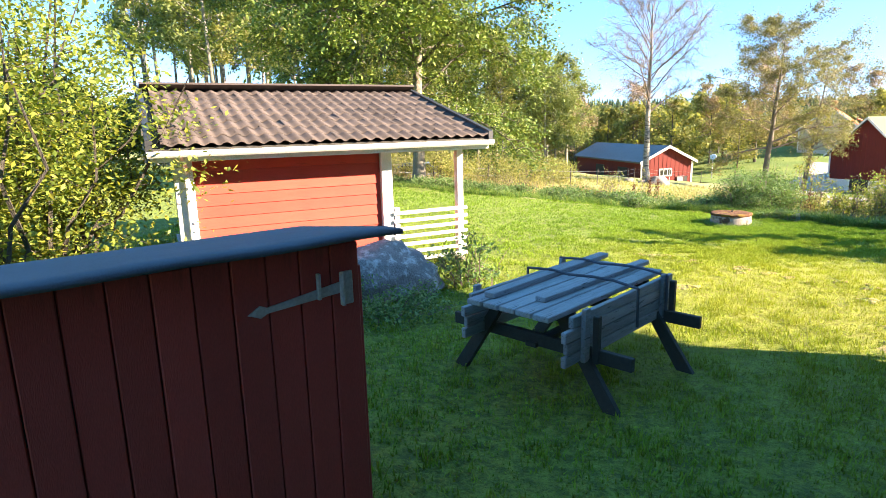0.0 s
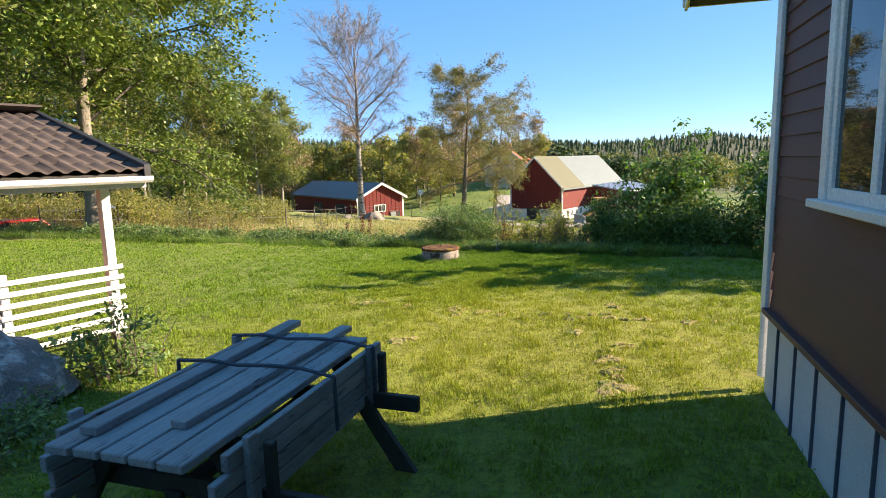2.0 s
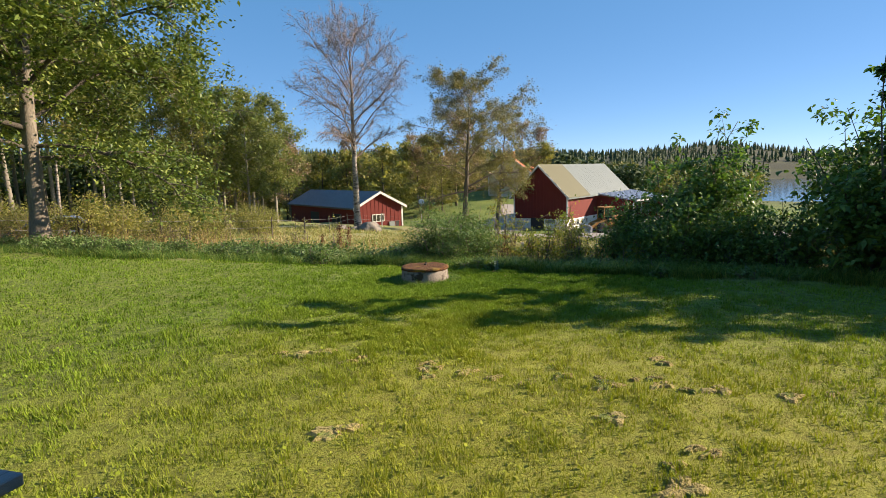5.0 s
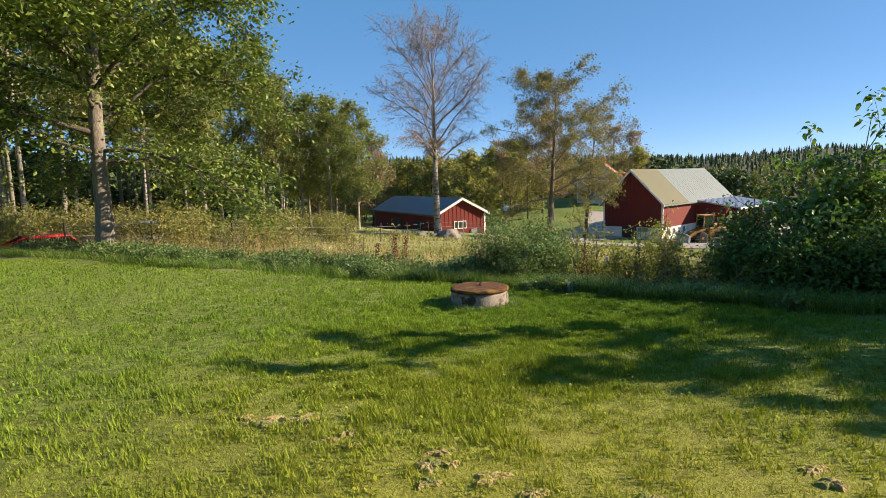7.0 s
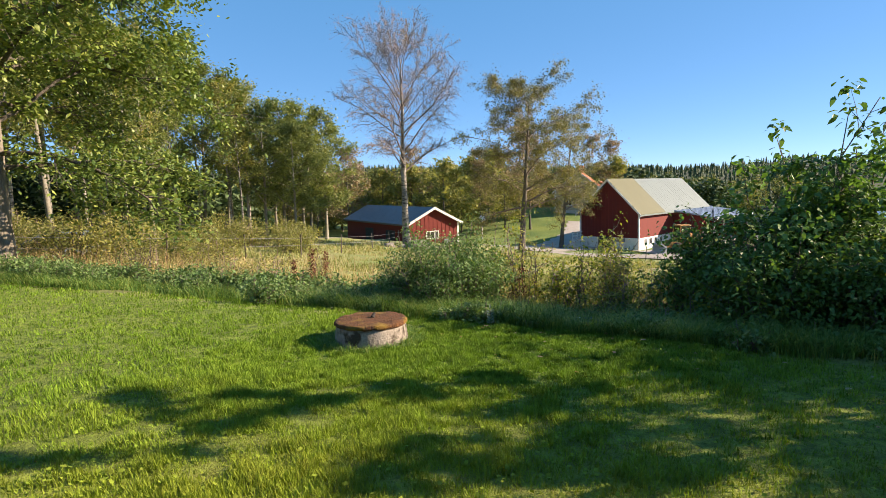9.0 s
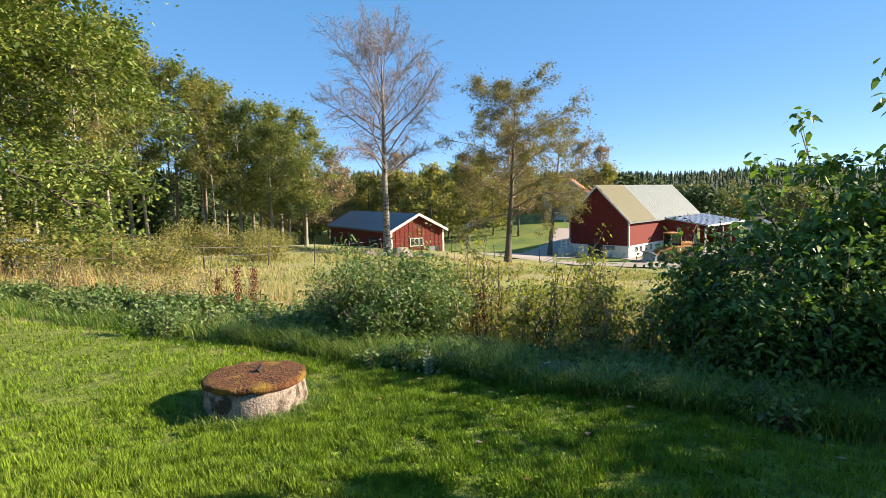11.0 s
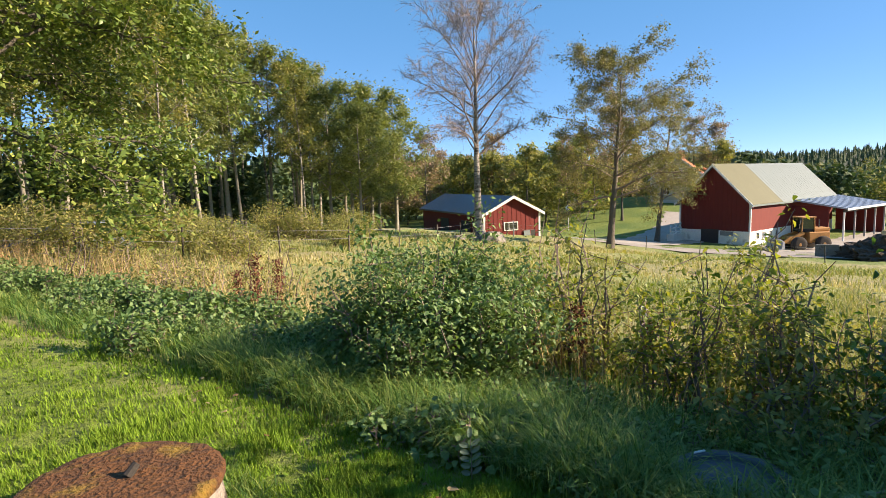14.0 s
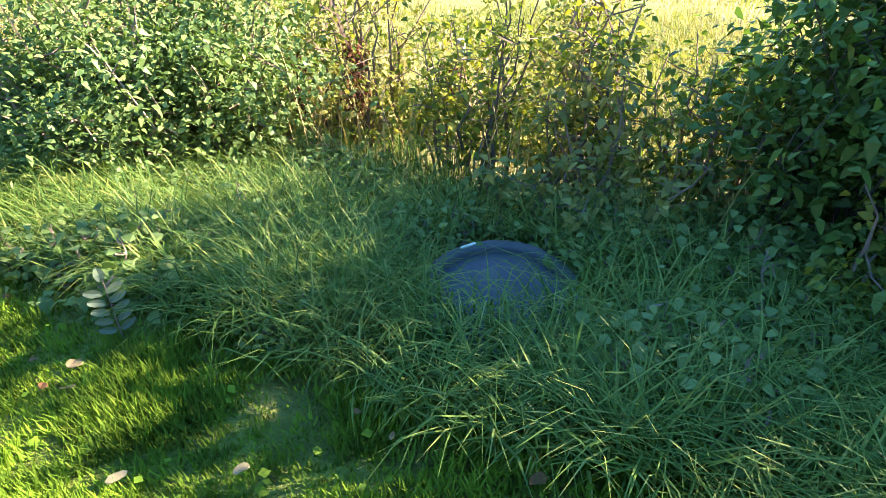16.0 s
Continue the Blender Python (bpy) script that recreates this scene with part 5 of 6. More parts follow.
# ---- plastic manhole lid in the long grass ----
def manhole():
    t = thing("manhole_cover", pose(8.86, 12.2, -0.52, 6, -4, 0), "dusty dark blue plastic manhole cover in long grass", "manhole cover")
    part("dome", lathe([(0.30, -0.35), (0.30, 0.0), (0.285, 0.02), (0.27, 0.028), (0.2, 0.045), (0.1, 0.056), (0.01, 0.06)], 40), NAVY, t, smooth=True)
    part("rim", lathe([(0.262, 0.02), (0.262, 0.05), (0.275, 0.064), (0.31, 0.06), (0.325, 0.03), (0.325, -0.05), (0.3, -0.05)], 40), STRAP, t, "raised dark rim", True)
    part("label_mark", box(-0.02, 0.05, 0.286, 0.3, 0.058, 0.068, 0.002), WHITE, t)
    return t


manhole()


# ---- trees ----
oak = tree("oak_tree", at(-1.0, 23.9, 40), "broad green oak with pale grey trunk", 11, OAKBARK, LEAF_OAK, 210000, 0.135, 0.4, BARK, split=True, dress=8, bunches=4000, height=14, r0=0.24, crown0=0.19, spread=6.3, limbs=54, subs=12, twigs=3, rise=0.5, droop=0.55, top=1.0)
birch = tree("tall_birch", at(17.0, 49.2, 10), "tall nearly leafless birch with purple-brown twigs", 21, BIRCHBARK, LEAF_RUST, 15000, 0.09, 0.22, TWIG, split=True, height=14.3, r0=0.28, crown0=0.4, spread=4.7, limbs=30, subs=13, twigs=13, rise=0.9, droop=0.3, top=1.0, shape="vase")
birch2 = tree("weeping_birch", at(26.6, 48.8), "weeping birch with thinning yellow-green leaves", 31, BARK, LEAF_BIRCH, 46000, 0.14, 0.36, TWIG, split=True, bunches=1200, height=12.3, r0=0.26, crown0=0.28, spread=4.6, limbs=26, subs=8, twigs=8, rise=0.7, droop=0.5, shape="vase", lean=(0.05, 0))
birch3 = tree("weeping_birch", at(40.0, 65.0), "thin-leaved birch beside the farm road", 41, BARK, LEAF_BIRCH, 15000, 0.18, 0.38, TWIG, split=True, bunches=700, height=13.4, r0=0.24, crown0=0.3, spread=4.8, limbs=22, subs=7, twigs=8, rise=0.7, droop=0.4, shape="vase", lean=(0.12, 0))


def scatter_trees():
    r = random.Random(5)
    kinds = [
        tree("aspen", at(5, 44), "slim aspen with sparse green crown and pale stem", 51, PALEBARK, LEAF_ASPEN, 6500, 0.21, 0.4, None, "trees of the wood", bunches=330, height=12.5, r0=0.13, crown0=0.42, spread=2.6, limbs=18, subs=5, twigs=4, rise=0.6),
        tree("aspen", at(1, 46), "slim aspen with sparse green crown and pale stem", 52, PALEBARK, LEAF_ASPEN, 7000, 0.21, 0.4, None, "trees of the wood", bunches=360, height=13.5, r0=0.15, crown0=0.36, spread=2.9, limbs=20, subs=5, twigs=4, rise=0.6, lean=(0.05, 0)),
        tree("young_birch", at(8.5, 47), "slender birch with white stem and thin leaves", 53, BIRCHBARK, LEAF_SALLOW, 4600, 0.18, 0.36, TWIG, "trees of the wood", bunches=300, height=12, r0=0.1, crown0=0.4, spread=2.2, limbs=18, subs=5, twigs=4, rise=0.75, lean=(-0.04, 0)),
        tree("alder", at(11, 50), "full-crowned dark green alder", 54, PALEBARK, LEAF_ASPEN, 9000, 0.23, 0.5, None, "trees of the wood", bunches=420, height=11.5, r0=0.16, crown0=0.22, spread=3.4, limbs=22, subs=6, twigs=4, rise=0.5),
    ]
    size = {kinds[0]: 12.5, kinds[1]: 13.5, kinds[2]: 12.0, kinds[3]: 11.5}
    spots = []
    tries = 0
    while len(spots) < 58 and tries < 4000:
        tries += 1
        az, d = r.uniform(-34, 2.5), r.uniform(27, 62)
        if az > -5 and d < 38:
            continue
        x, y = 4 + d * math.sin(radians(az)), 8 + d * math.cos(radians(az))
        if math.hypot(x + 1, y - 24) < 6 or any(math.hypot(x - a, y - b) < 2.1 for a, b in spots):
            continue
        spots.append((x, y))
    group = [(4 + d * math.sin(radians(a)), 8 + d * math.cos(radians(a))) for a, d in ((3.6, 46), (5.2, 50), (6.4, 45), (7.8, 49), (9.2, 52), (4.4, 55))]
    for x, y in spots + group:
        a, d = math.degrees(math.atan2(x - 4, y - 8)), math.hypot(x - 4, y - 8)
        # the wood's skyline falls towards the farm
        rise = np.interp(a, [-34, -14, -8, -4, 0, 2.5, 3.2, 10], [25, 20, 16, 13, 11.8, 10, 8.6, 7.6])
        kind = kinds[3] if a > 2.8 else r.choice(kinds[:3])
        z = float(land(x, y))
        q = (1.45 + d * math.tan(radians(rise)) - z) / size[kind] * r.uniform(0.82, 0.98)
        w = min(q, 1.15)
        copy_thing(kind, at(x, y, r.uniform(0, 360)) @ Matrix.Diagonal((w, w, q, 1)))
    for kind, (a, d) in zip(kinds, ((-7, 48), (-2, 50), (0.5, 46), (7.0, 51))):
        x, y = 4 + d * math.sin(radians(a)), 8 + d * math.cos(radians(a))
        kind.matrix_basis = at(x, y, a * 30)
    # behind the farm, a belt of autumn birches and alders
    rust = tree("autumn_birch", at(30, 92), "russet half-bare birch behind the farm", 55, BARK, LEAF_RUST, 4200, 0.3, 0.6, None, "trees behind the farm", bunches=330, height=13, r0=0.16, crown0=0.2, spread=3.8, limbs=18, subs=5, twigs=5, rise=0.6)
    ol = tree("olive_sallow", at(34, 96), "olive-green sallow tree behind the farm", 56, BARK, LEAF_SALLOW, 3600, 0.4, 0.7, None, "trees behind the farm", bunches=260, height=9, r0=0.16, crown0=0.12, spread=4.2, limbs=18, subs=5, twigs=4, rise=0.6)
    spots = []
    while len(spots) < 75:
        az, d = r.uniform(2, 38), r.uniform(80, 135)
        x, y = 6 + d * math.sin(radians(az)), 9 + d * math.cos(radians(az))
        if any(math.hypot(x - a, y - b) < 3.5 for a, b in spots) or math.hypot(x - 60, y - 92) < 14 or (az > 30 and d < 105):
            continue
        spots.append((x, y))
    for x, y in spots:
        q = r.uniform(0.7, 1.15)
        copy_thing(rust if r.random() < 0.4 else ol, at(x, y, r.uniform(0, 360)) @ Matrix.Diagonal((q, q, q, 1)))


scatter_trees()


def conifer(r, tiers=6, spokes=5):
    V, F = [], []
    for i in range(tiers):
        z0, rad = 0.08 + 0.9 * i / tiers, 0.2 * (1 - i / tiers) + 0.02
        for s in range(spokes):
            a = 2 * math.pi * (s + r.random()) / spokes
            w, q = 0.65, rad * r.uniform(0.7, 1.25)
            b = len(V)
            V += [(0, 0, z0 + 0.2), (q * math.cos(a - w), q * math.sin(a - w), z0 - 0.02), (q * 1.2 * math.cos(a), q * 1.2 * math.sin(a), z0 - 0.05), (q * math.cos(a + w), q * math.sin(a + w), z0 - 0.01)]
            F.append((b, b + 1, b + 2, b + 3))
    return np.array(V), np.array(F)


def round_tree(r, n=90, size=0.2):
    P = []
    while len(P) < n:
        p = r.uniform(-1, 1, 3)
        if 0.5 < np.linalg.norm(p) < 1:
            P.append(p)
    P = np.array(P) * [0.3, 0.3, 0.42] + [0, 0, 0.55]
    return leaf_arrays(P, size, r, 0.6, 0.8)


def far_wood(name, base, n, az0, az1, r0, r1, h0, h1, mat, label, seed, skip=None):
    r = np.random.default_rng(seed)
    VV, FF, b, made = [], [], 0, 0
    while made < n:
        az, d = r.uniform(az0, az1), math.sqrt(r.uniform(r0 ** 2, r1 ** 2))
        x, y = 6 + d * math.sin(radians(az)), 9 + d * math.cos(radians(az))
        z = float(land(x, y))
        if z < -10.0 or (skip and skip(x, y, az, d)):
            made += 0.2
            continue
        V, F = base[r.integers(len(base))]
        h, a = r.uniform(h0, h1), r.uniform(0, 6.28)
        R = np.array([[math.cos(a), -math.sin(a), 0], [math.sin(a), math.cos(a), 0], [0, 0, 1]])
        VV.append((V @ R.T) * h + [x, y, z])
        FF.append(F + b)
        b += len(V)
        made += 1
    return tagged(from_arrays(name, np.concatenate(VV), np.concatenate(FF), mat), label, "forest", kind="stuff")


cr = np.random.default_rng(3)
spruces, rounds = [conifer(cr) for i in range(5)], [round_tree(cr) for i in range(5)]
fine_rounds = [round_tree(cr, 420, 0.085) for i in range(4)]
mid_rounds = [round_tree(cr, 120, 0.165) for i in range(5)]
open_view = lambda x, y, az, d: 56 < az < 64 and d < 520
far_wood("spruce_forest", spruces, 3600, -65, 100, 190, 620, 5, 9, NEEDLE, "dark spruce forest on the far ridges", 61, open_view)
far_wood("tree_row", fine_rounds, 80, 37.0, 45.5, 105, 135, 6.5, 9.5, NEEDLE, "row of dark trees behind the barn", 66)
far_wood("mixed_forest", fine_rounds, 430, -55, 42, 110, 300, 7, 13, FARWOOD, "olive and brown mixed woodland beyond the farm", 62)
# dark foliage added so that the wood's interior reads as deep shade
far_wood("undergrowth", fine_rounds, 170, -48, 2, 52, 105, 5, 9, NEEDLE, "dark foliage masses added to deepen the shade inside the wood", 67)
far_wood("mixed_forest", fine_rounds, 420, 40, 100, 125, 330, 6, 10, FARWOOD, "mixed woodland round the lake", 63, lambda x, y, az, d: 56 < az < 64 and d < 330)
far_wood("spruce_forest", spruces, 2100, 30, 100, 520, 1100, 5, 9, NEEDLE, "dark spruce forest on the ridge across the lake", 65)
far_wood("mixed_forest", rounds, 350, 100, 300, 60, 220, 8, 14, FARWOOD, "mixed woodland behind the house", 64)


# ---- shrubs ----
shrub("hazel_bush", at(-5.25, 6.2), "tall yellow-green leafy bush beside the pavilion", 71, LEAF_YELLOW, 4.9, 1.9, 54, 60000, 0.07, BARK, sigma=0.2, fine=False)
shrub("weed_clump", at(-1.6, 6.2), "dark green weeds below the boulder", 72, LEAF_GREEN, 0.45, 1.0, 40, 5200, 0.045, TWIG, "weeds", 0.08)
shrub("weed_clump", at(-0.7, 6.0), "dark green weeds before the boulder", 75, LEAF_GREEN, 0.26, 0.85, 40, 3600, 0.045, TWIG, "weeds", 0.08)
shrub("weed_clump", at(0.35, 7.3), "leafy rose shoots and weeds beside the boulder", 73, LEAF_GREEN, 0.85, 0.45, 14, 1100, 0.055, TWIG, "weeds", 0.07)
shrub("currant_bush", at(7.75, 14.6), "rounded green currant bush in the tall grass", 74, LEAF_GREEN, 1.35, 0.95, 70, 26000, 0.045, TWIG, sigma=0.1)
for k, (x, y, h, w, up) in enumerate(((10.5, 11.1, 1.5, 0.65, 0), (11.0, 10.5, 1.35, 0.65, 0), (11.6, 9.7, 1.5, 0.7, 0), (12.9, 8.4, 3.7, 1.1, 4), (13.3, 7.2, 3.5, 1.3, 2), (10.65, 12.15, 1.7, 0.62, 0), (11.8, 11.2, 2.1, 0.9, 0), (14.8, 6.1, 4.0, 1.5, 2), (16.4, 4.9, 4.2, 1.6, 2), (18.2, 3.4, 4.2, 1.6, 2))):
    shrub("lilac_shrub", at(x, y, k * 50), "dense dark green shrub in its own shade", 80 + k, LEAF_DARK, h, w, 36, (8000 if h < 2 else 11000) if y > 9.5 else 15000, (0.065 if h < 2 else 0.08) if y > 9.5 else 0.11, BARK, sigma=0.13, group="shrubs at the lawn's edge", low=0.12, shoots=up)
for x, y, hh in ((11.25, 11.65, 3.2), (11.5, 11.4, 3.75), (11.66, 11.15, 3.5), (11.95, 11.0, 3.1)):
    shrub("lilac_shrub", at(x, y), "tall leafy upright shoots above the dark shrub", 97 + int(x * 10), LEAF_DARK, hh, 0.3, 5, 1100, 0.1, BARK, sigma=0.07, group="shrubs at the lawn's edge", low=0.45, lean=0.8)
rr = random.Random(9)
for k in range(34):
    x = rr.uniform(8.6, 13.5)
    y = (rr.uniform(15.6, 18.5) - 0.724 * x) / 0.69
    shrub("sapling", at(x, y, k * 40), "thin yellowing sapling in the rough grass", 100 + k, LEAF_YELLOW if k % 2 else LEAF_SALLOW, rr.uniform(0.9, 1.9), 0.4, 8, 800, 0.055, TWIG, "sapling", 0.06, "saplings beyond the lawn")
for k in range(18):
    x = rr.uniform(1.0, 7.5)
    y = (rr.uniform(15.8, 18.5) - 0.724 * x) / 0.69
    shrub("sapling", at(x, y, k * 40), "slim willow shoot among dry weeds", 120 + k, LEAF_SALLOW, rr.uniform(0.7, 1.5), 0.3, 7, 480, 0.05, TWIG, "sapling", 0.05, "saplings beyond the lawn")
for k, (x, y, h) in enumerate(((9.75, 12.9, 1.5), (10.0, 13.3, 1.8), (10.3, 12.8, 1.3), (9.5, 13.5, 1.4), (10.1, 11.6, 1.0))):
    shrub("sapling", at(x, y, k * 70), "slim leafy yellowing sapling beside the dark shrub", 160 + k, LEAF_YELLOW, h, 0.28, 9, 900, 0.05, TWIG, "sapling", 0.05, "saplings beyond the lawn")
# a thicket of sallow below the wood
sallow = shrub("sallow_bush", at(-6, 30), "bushy olive sallow thicket below the wood", 140, LEAF_SALLOW, 2.3, 1.5, 30, 4800, 0.115, TWIG, sigma=0.18, group="sallow thicket", fine=False)
for k in range(44):
    az, d = rr.uniform(-30, 7), rr.uniform(19.5, 38)
    x, y = 4 + d * math.sin(radians(az)), 8 + d * math.cos(radians(az))
    if 0.724 * x + 0.69 * y < 19 or math.hypot(x + 1, y - 24) < 2.5 or (az > 0 and d < 30):
        continue
    q = rr.uniform(0.6, 1.15)
    copy_thing(sallow, at(x, y, rr.uniform(0, 360)) @ Matrix.Diagonal((q, q, q * rr.uniform(0.8, 1.15), 1)))


# ---- grass ----
def patches(X, Y, cell, seed):
    """Smooth random values from 0 to 1 on a grid of that cell size."""
    T = np.random.default_rng(seed).uniform(0, 1, (128, 128))
    a, b = X / cell, Y / cell
    i, j = np.floor(a).astype(int), np.floor(b).astype(int)
    f, g = a - i, b - j
    f, g = f * f * (3 - 2 * f), g * g * (3 - 2 * g)
    i0, i1, j0, j1 = i % 128, (i + 1) % 128, j % 128, (j + 1) % 128
    return (T[i0, j0] * (1 - f) + T[i1, j0] * f) * (1 - g) + (T[i0, j1] * (1 - f) + T[i1, j1] * f) * g


def lawn_grass():
    r = np.random.default_rng(90)
    n = 1500000
    X, Y = r.uniform(-6, 13, n), r.uniform(2, 22, n)
    m = 420000
    s = r.uniform(0, 1, m)
    X = np.concatenate([X, np.interp(s, [0, 0.3, 0.7, 1], [4.6, 5.6, 7.2, 8.6]) + r.normal(0, 0.95, m)])
    Y = np.concatenate([Y, np.interp(s, [0, 0.3, 0.7, 1], [9.0, 11.2, 11.9, 11.2]) + r.normal(0, 1.0, m)])
    n += m
    d = np.minimum(np.minimum(np.hypot(X - 3.5, Y - 6.5), np.hypot(X - 5.5, Y - 9.5)), np.hypot(X - 7.2, Y - 12))
    tuft = np.clip(1.6 * (0.5 * patches(X, Y, 0.13, 1) + 0.3 * patches(X, Y, 0.32, 2) + 0.2 * patches(X, Y, 0.06, 3)) - 0.3, 0, 1)
    keep = (lawn_edge(X, Y) < 0.15) & (r.uniform(0, 1, n) < np.clip(1.25 - d / 6.0, 0.22, 1) * (0.12 + 0.88 * tuft)) & (np.hypot(X - 6.07, Y - 12.26) > 0.4)
    X, Y, d, tuft = X[keep], Y[keep], d[keep], tuft[keep]
    P = on_land(X, Y, -0.005)
    P[:, 2] += np.sin(X * 2.1) * np.sin(Y * 1.7 + 0.5) * 0.012 + np.sin(X * 0.7 + 1) * np.sin(Y * 0.9) * 0.02
    h = r.uniform(0.025, 0.085, len(X)) * (0.3 + 1.0 * tuft)
    V, F = blades(P, h, 0.0068 + 0.0014 * d, r, 0.8, simple=True)
    tagged(from_arrays("lawn_grass", V, F, LAWN), "short sunlit mown grass with thin yellow patches", "grass", kind="stuff")
    # clover and small broad leaves close to the ground
    n = 26000
    X, Y = r.uniform(-2, 11, n), r.uniform(3, 15, n)
    patch = np.sin(X * 1.3 + Y) * np.sin(Y * 1.1 - X * 0.6)
    keep = (lawn_edge(X, Y) < 0) & (r.uniform(-0.6, 1, n) < patch) & (np.hypot(X - 6.07, Y - 12.26) > 0.45)
    V, F = leaf_arrays(on_land(X[keep], Y[keep], 0.03), 0.028, r, 0.3, 0.9)
    tagged(from_arrays("lawn_clover", V, F, LAWN), "clover and small weeds in the lawn", "clover", kind="stuff")


lawn_grass()


def tall_grass():
    r = np.random.default_rng(91)
    for tufts, per, x0, x1, lo, hi, wd, label in ((900, 60, 6.0, 11.8, 0.2, 0.56, 0.006, "long fine green grass in arching tussocks"), (1300, 30, -5, 17, 0.18, 0.5, 0.009, "long green grass leaning over the lawn's edge")):
        CX = r.uniform(x0, x1, tufts)
        off = np.abs(r.normal(0.0, 1.0, tufts)) * 1.0
        CY = (13.9 + 0.55 * np.exp(-((CX - 5.5) / 3.0) ** 2) + off - 0.724 * CX) / 0.69
        size = r.uniform(0.55, 1.0, tufts)
        i = np.repeat(np.arange(tufts), per)
        n = len(i)
        D = r.normal(0, 0.09, (n, 2))
        X, Y = CX[i] + D[:, 0], CY[i] + D[:, 1]
        keep = (np.hypot(X - 8.92, Y - 12.3) > 0.3) & (np.hypot(X - 7.75, Y - 14.6) > 0.5) & (lawn_edge(X, Y) > 0)
        keep &= ~((np.hypot(X - 8.74, Y - 12.0) < 0.25) & (r.uniform(0, 1, n) < 0.45))
        X, Y, i, D = X[keep], Y[keep], i[keep], D[keep]
        h = r.uniform(lo, hi, len(X)) * size[i]
        lean = np.concatenate([D * 9 + np.array([-0.3, -0.3]) + np.stack([np.sin(i * 2.1), np.cos(i * 3.7)], -1) * 0.7, np.zeros((len(X), 1))], 1)
        V, F = long_blades(on_land(X, Y, -0.02), h, np.full(len(X), wd) * r.uniform(0.6, 1.5, len(X)), r, 2.1, lean)
        tagged(from_arrays("tall_grass", V, F, TALLGRASS), label, "grass", kind="stuff")


tall_grass()


def well_tuft():
    r = np.random.default_rng(95)
    a = r.uniform(0, 6.28, 3800) + 0.9 * np.sin(np.linspace(0, 25, 3800))
    q = 0.42 + np.abs(r.normal(0, 0.08, 3800))
    X, Y = 6.07 + q * np.cos(a), 12.26 + q * np.sin(a)
    V, F = long_blades(on_land(X, Y, -0.02), r.uniform(0.07, 0.2, 3800), np.full(3800, 0.007), r, 1.7)
    tagged(from_arrays("grass_tuft", V, F, TALLGRASS), "unmown grass tufts round the well", "grass", kind="stuff")


well_tuft()


def pasture_grass():
    r = np.random.default_rng(92)
    n = 230000
    d, az = 5 + 42 * r.uniform(0, 1, n) ** 1.6, np.radians(r.uniform(-30, 75, n))
    X, Y = 7 + d * np.sin(az), 10 + d * np.cos(az)
    u = 0.724 * X + 0.69 * Y
    lump = noise_field(X, Y)
    lump = 0.5 * lump + 0.5 * patches(X, Y, 0.9, 7)
    keep = (u > 15.4) & (u < 50) & (r.uniform(0, 1, n) < 0.06 + 0.9 * lump ** 1.5)
    X, Y, d, lump = X[keep], Y[keep], d[keep], lump[keep]
    h = r.uniform(0.08, 0.36, len(X)) * (0.4 + lump)
    V, F = blades(on_land(X, Y, -0.02), h, 0.008 + 0.0011 * d, r, 0.8)
    return tagged(from_arrays("pasture_grass", V, F, DRYGRASS), "dry yellowing pasture grass in tussocks", "grass", kind="stuff")


def noise_field(X, Y):
    return np.clip(0.5 + 0.3 * np.sin(X * 0.55 + 1.3 * np.sin(Y * 0.31)) + 0.3 * np.sin(Y * 0.47 + 1.1 * np.sin(X * 0.27)), 0, 1)


pasture_grass()


# ---- broad-leaved weeds along the edge ----
nettle = shrub("nettle_clump", at(5.0, 15.6), "leafy green nettles in the lawn's edge", 150, LEAF_GREEN, 0.5, 0.45, 11, 800, 0.06, TWIG, "weeds", 0.07, "nettles at the lawn's edge")
herb = shrub("ground_elder", at(7.3, 12.9), "low ground elder with broad leaves", 151, LEAF_GREEN, 0.26, 0.24, 12, 420, 0.042, TWIG, "weeds", 0.05, "ground elder at the lawn's edge", slim=0.75)
wr = random.Random(12)
for k in range(105):
    x = wr.uniform(-3.5, 7.4)
    u = 14.4 + 0.5 * math.exp(-((x - 5.5) / 3.0) ** 2) + wr.uniform(0.1, 1.5)
    q = wr.uniform(0.7, 1.3)
    copy_thing(nettle, at(x, (u - 0.724 * x) / 0.69, wr.uniform(0, 360)) @ Matrix.Diagonal((q, q, q, 1)))
for k in range(80):
    x = wr.uniform(6.2, 10.8)
    u = 13.95 + 0.5 * math.exp(-((x - 5.5) / 3.0) ** 2) + wr.uniform(0.0, 1.9)
    y = (u - 0.724 * x) / 0.69
    if math.hypot(x - 8.8, y - 12.1) < 0.55:
        continue
    q = wr.uniform(0.6, 1.3)
    copy_thing(herb, at(x, y, wr.uniform(0, 360)) @ Matrix.Diagonal((q, q, q, 1)))


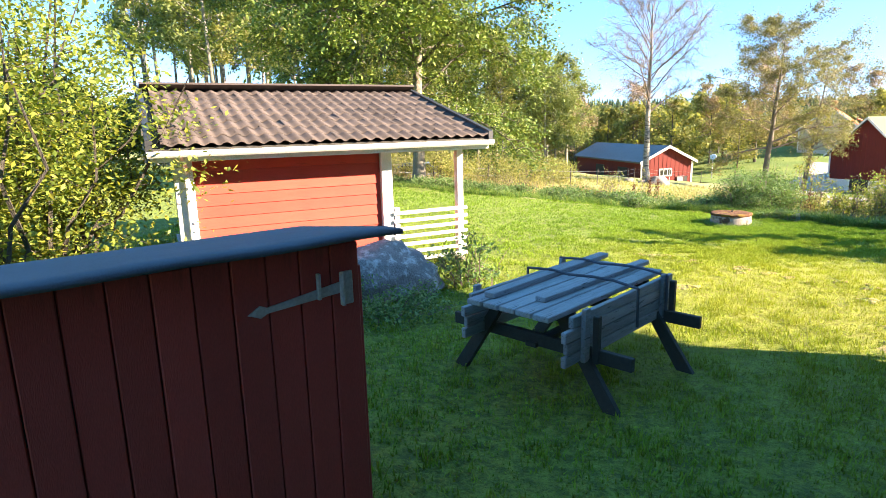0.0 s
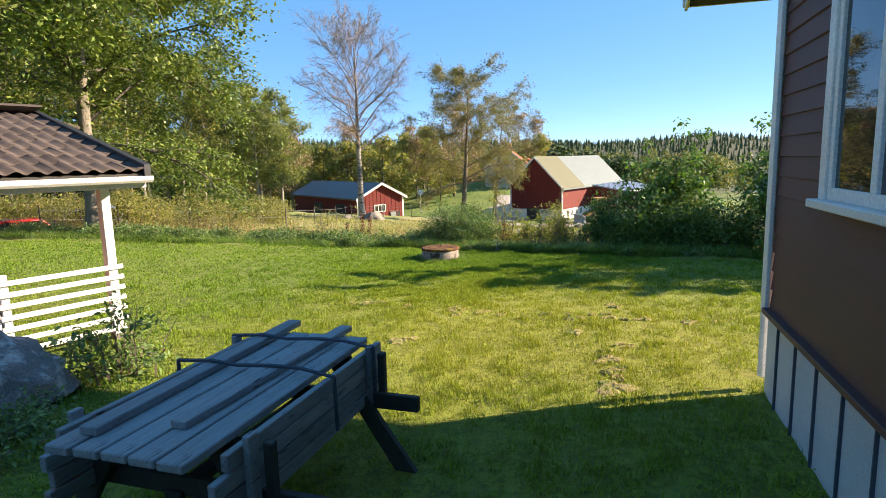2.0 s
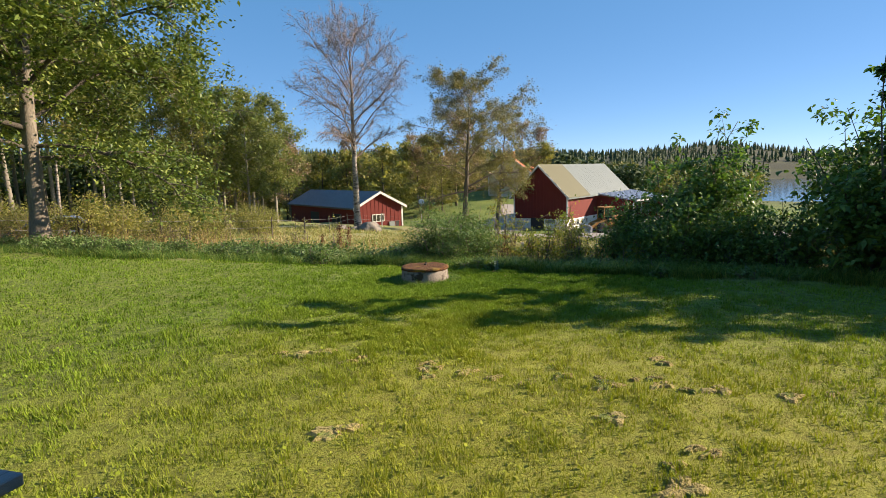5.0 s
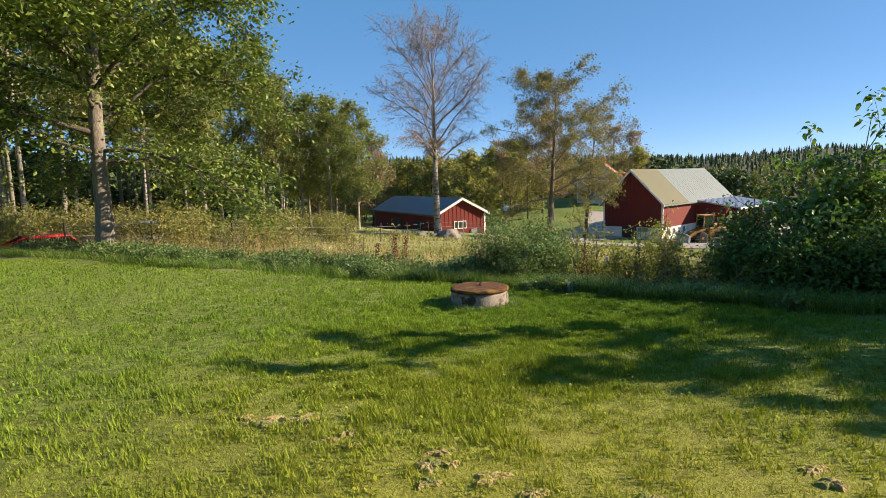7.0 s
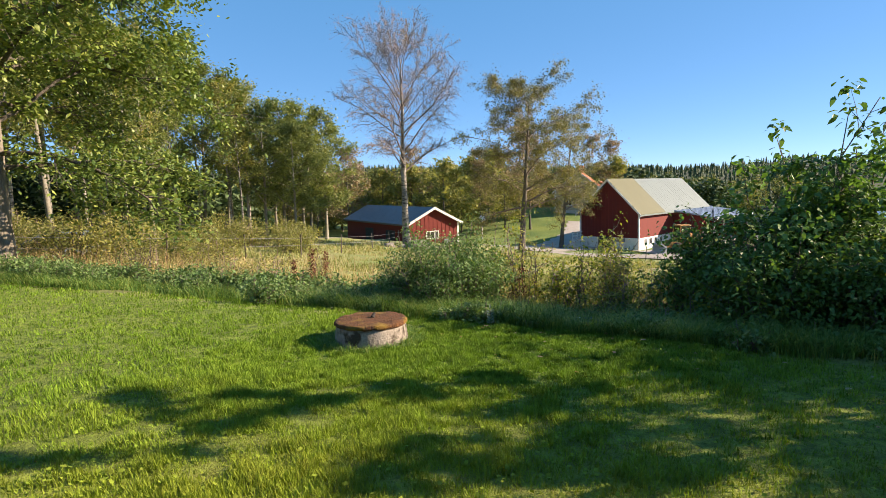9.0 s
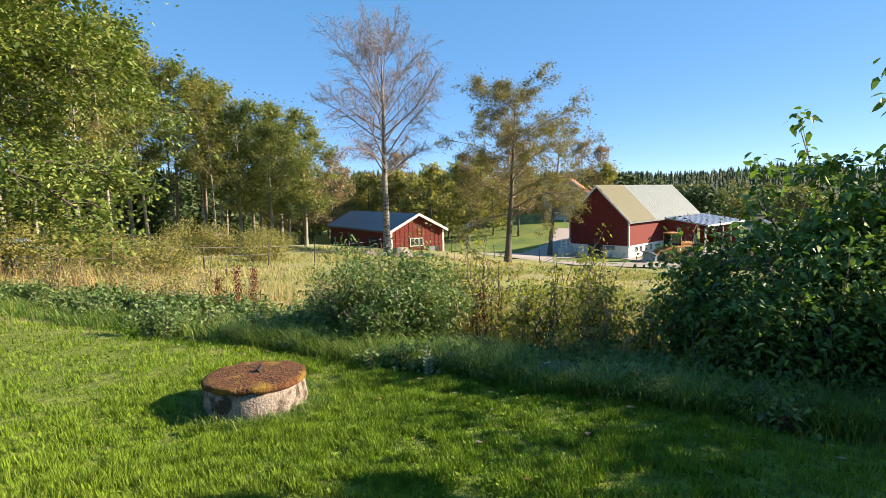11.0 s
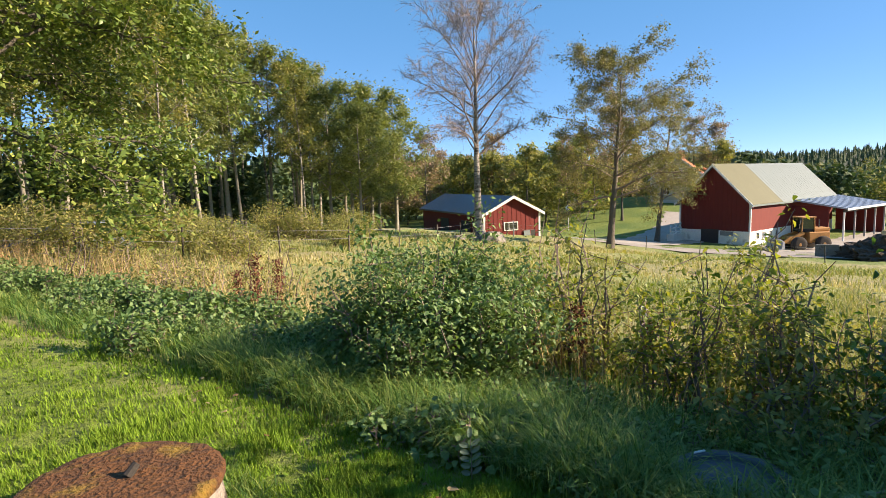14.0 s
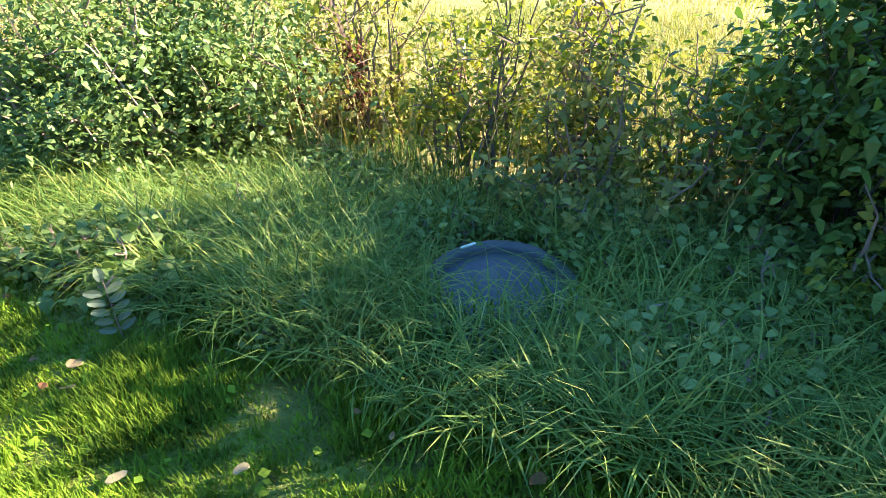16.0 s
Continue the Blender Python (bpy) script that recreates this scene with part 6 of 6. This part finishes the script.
def pinnate_leaf():
    """One rowan-like seedling leaf standing at the lawn's edge."""
    t = thing("rowan_seedling", at(7.58, 12.39, 13) @ Matrix.Diagonal((0.8, 0.8, 0.75, 1)), "grey-green pinnate seedling leaf at the lawn's edge", "seedling")
    part("stalk", rod((0, 0, -0.02), (0.01, 0.03, 0.3), 0.004, 0.002, 5), TWIG, t)
    leaf = bmesh.new()
    k = 9
    pts = [(math.sin(math.pi * i / k) ** 0.8 * 0.019, i / k * 0.085) for i in range(k + 1)]
    a = [leaf.verts.new((x, -0.002, z)) for x, z in pts]
    c = [leaf.verts.new((-x, -0.002, z)) for x, z in pts[1:-1]]
    mid = [leaf.verts.new((0, 0.003, z)) for x, z in pts[1:-1]]
    for i in range(len(mid) - 1):
        leaf.faces.new((mid[i], a[i + 1], a[i + 2], mid[i + 1]))
        leaf.faces.new((c[i], mid[i], mid[i + 1], c[i + 1]))
    first = None
    for i in range(11):
        z = 0.05 + 0.045 * (i // 2)
        side = 1 if i % 2 else -1
        q = pose(0.0, z * 0.1, z, 0, side * (62 if i < 10 else 0), 0) if i < 10 else pose(0.005, 0.03, 0.28)
        if first is None:
            first = part("leaflet", leaf, LEAF_PALE, t)
            first.matrix_basis = q
        else:
            again(first, q)


pinnate_leaf()


def dock(x, y, h):
    t = thing("dock_stalk", at(x, y), "dead brown dock stalk with seed heads", "weed", "dock stalks")
    r = np.random.default_rng(int(x * 100))
    part("stalk", rod((0, 0, 0), (0.03, 0.02, h), 0.008, 0.004, 6), STRAW, t)
    z = r.uniform(0.4, 1.0, 420) * h
    P = np.stack([0.03 * z / h + r.normal(0, 0.035, 420), r.normal(0, 0.035, 420), z], -1)
    V, F = leaf_arrays(P, 0.03, r, 0.8, 0.8)
    from_arrays("seed_head", V, F, DOCK, t)


for x, y, h in ((8.9, 14.2, 0.75), (8.6, 14.5, 0.65), (6.0, 17.1, 0.95), (6.25, 17.2, 0.9), (5.7, 17.6, 0.7), (9.6, 14.3, 0.6)):
    dock(x, y, h)


def dry_stalks():
    r = np.random.default_rng(96)
    n = 3800
    X = r.uniform(-4, 14, n)
    u = 15.6 + np.abs(r.normal(0, 1.8, n)) + 0.4 * np.exp(-((X - 5.5) / 3.0) ** 2)
    Y = (u - 0.724 * X) / 0.69
    V, F = long_blades(on_land(X, Y, -0.02), r.uniform(0.4, 1.0, n), np.full(n, 0.009), r, 0.5)
    tagged(from_arrays("dry_stalks", V, F, STRAW), "straw-coloured dead stalks beyond the lawn", "weeds", kind="stuff")


dry_stalks()


def fallen_leaves():
    r = np.random.default_rng(97)
    n = 64
    X = r.uniform(5.8, 10.2, n)
    u = 13.85 - np.abs(r.normal(0, 0.8, n)) + 0.4 * np.exp(-((X - 5.5) / 3.0) ** 2)
    Y = (u - 0.724 * X) / 0.69
    P = on_land(X, Y, 0.035)
    k = 10
    a = np.linspace(0, 2 * np.pi, k, endpoint=False)
    V, F = [], []
    for i, p in enumerate(P):
        L, w, turn, curl = r.uniform(0.013, 0.03), r.uniform(0.4, 0.75), r.uniform(0, 6.28), r.uniform(0.1, 0.5)
        x, y = np.cos(a) * L * (1 + 0.2 * np.cos(a)), np.sin(a) * L * w
        z = curl * (np.abs(y) + 0.4 * np.abs(x)) + r.normal(0, 0.003, k)
        V.append(p + np.stack([x * math.cos(turn) - y * math.sin(turn), x * math.sin(turn) + y * math.cos(turn), z], -1))
        F.append(np.arange(k) + i * k)
    tagged(from_arrays("fallen_leaves", np.concatenate(V), np.array(F), DEADLEAF), "scattered brown and pale fallen leaves on the lawn", "leaves", kind="stuff")


fallen_leaves()


# ---- bare patches in the lawn ----
PATCHES = [(3.15, 8.81, 0.16, 0.1), (3.39, 8.76, 0.14, 0.1), (4.03, 7.82, 0.1, 0.08), (4.3, 7.58, 0.12, 0.07), (4.93, 7.08, 0.1, 0.07), (5.09, 6.73, 0.14, 0.11), (5.44, 6.5, 0.12, 0.07), (5.71, 6.22, 0.13, 0.09), (4.7, 6.24, 0.12, 0.1), (2.98, 7.02, 0.2, 0.12), (6.05, 5.87, 0.12, 0.08), (3.97, 4.85, 0.2, 0.16), (4.4, 5.39, 0.16, 0.1)]


def bare_patch(x, y, rx, ry, seed):
    r = np.random.default_rng(seed)
    k = 26
    a = np.linspace(0, 2 * np.pi, k, endpoint=False)
    q = 1 + 0.3 * np.sin(a * 3 + seed) + r.normal(0, 0.14, k)
    V = [on_land(np.array([x]), np.array([y]), 0.02)]
    for f, dz in ((0.35, 0.018), (0.7, 0.016), (1.0, -0.012)):
        X, Y = x + f * rx * q * np.cos(a), y + f * ry * q * np.sin(a)
        p = on_land(X, Y, dz)
        p[:, 2] += r.normal(0, 0.004, k) + np.sin(X * 2.1) * np.sin(Y * 1.7 + 0.5) * 0.012 + np.sin(X * 0.7 + 1) * np.sin(Y * 0.9) * 0.02
        V.append(p)
    V = np.concatenate(V)
    j = np.arange(k)
    F = [np.stack([np.zeros(k, int), 1 + j, 1 + (j + 1) % k], -1)]
    for i in range(2):
        o = 1 + i * k
        F += [np.stack([o + j, o + k + j, o + k + (j + 1) % k], -1), np.stack([o + j, o + k + (j + 1) % k, o + (j + 1) % k], -1)]
    o = from_arrays("bare_patch", V, np.concatenate(F), EARTH)
    tagged(o, "worn patch of bare brown earth in the lawn", "bare earth", "bare patches in the lawn")


# scuffs along the trodden line and across it
pr = random.Random(31)
for k in range(26):
    f = pr.random()
    (x0, y0), (x1, y1) = ((3.9, 4.7), (5.95, 7.05)) if k % 2 else ((2.9, 8.9), (6.2, 5.7))
    PATCHES.append((x0 + (x1 - x0) * f + pr.gauss(0, 0.1), y0 + (y1 - y0) * f + pr.gauss(0, 0.1), pr.uniform(0.04, 0.1), pr.uniform(0.03, 0.07)))
for k, (x, y, rx, ry) in enumerate(PATCHES):
    bare_patch(x, y, rx, ry, 200 + k)
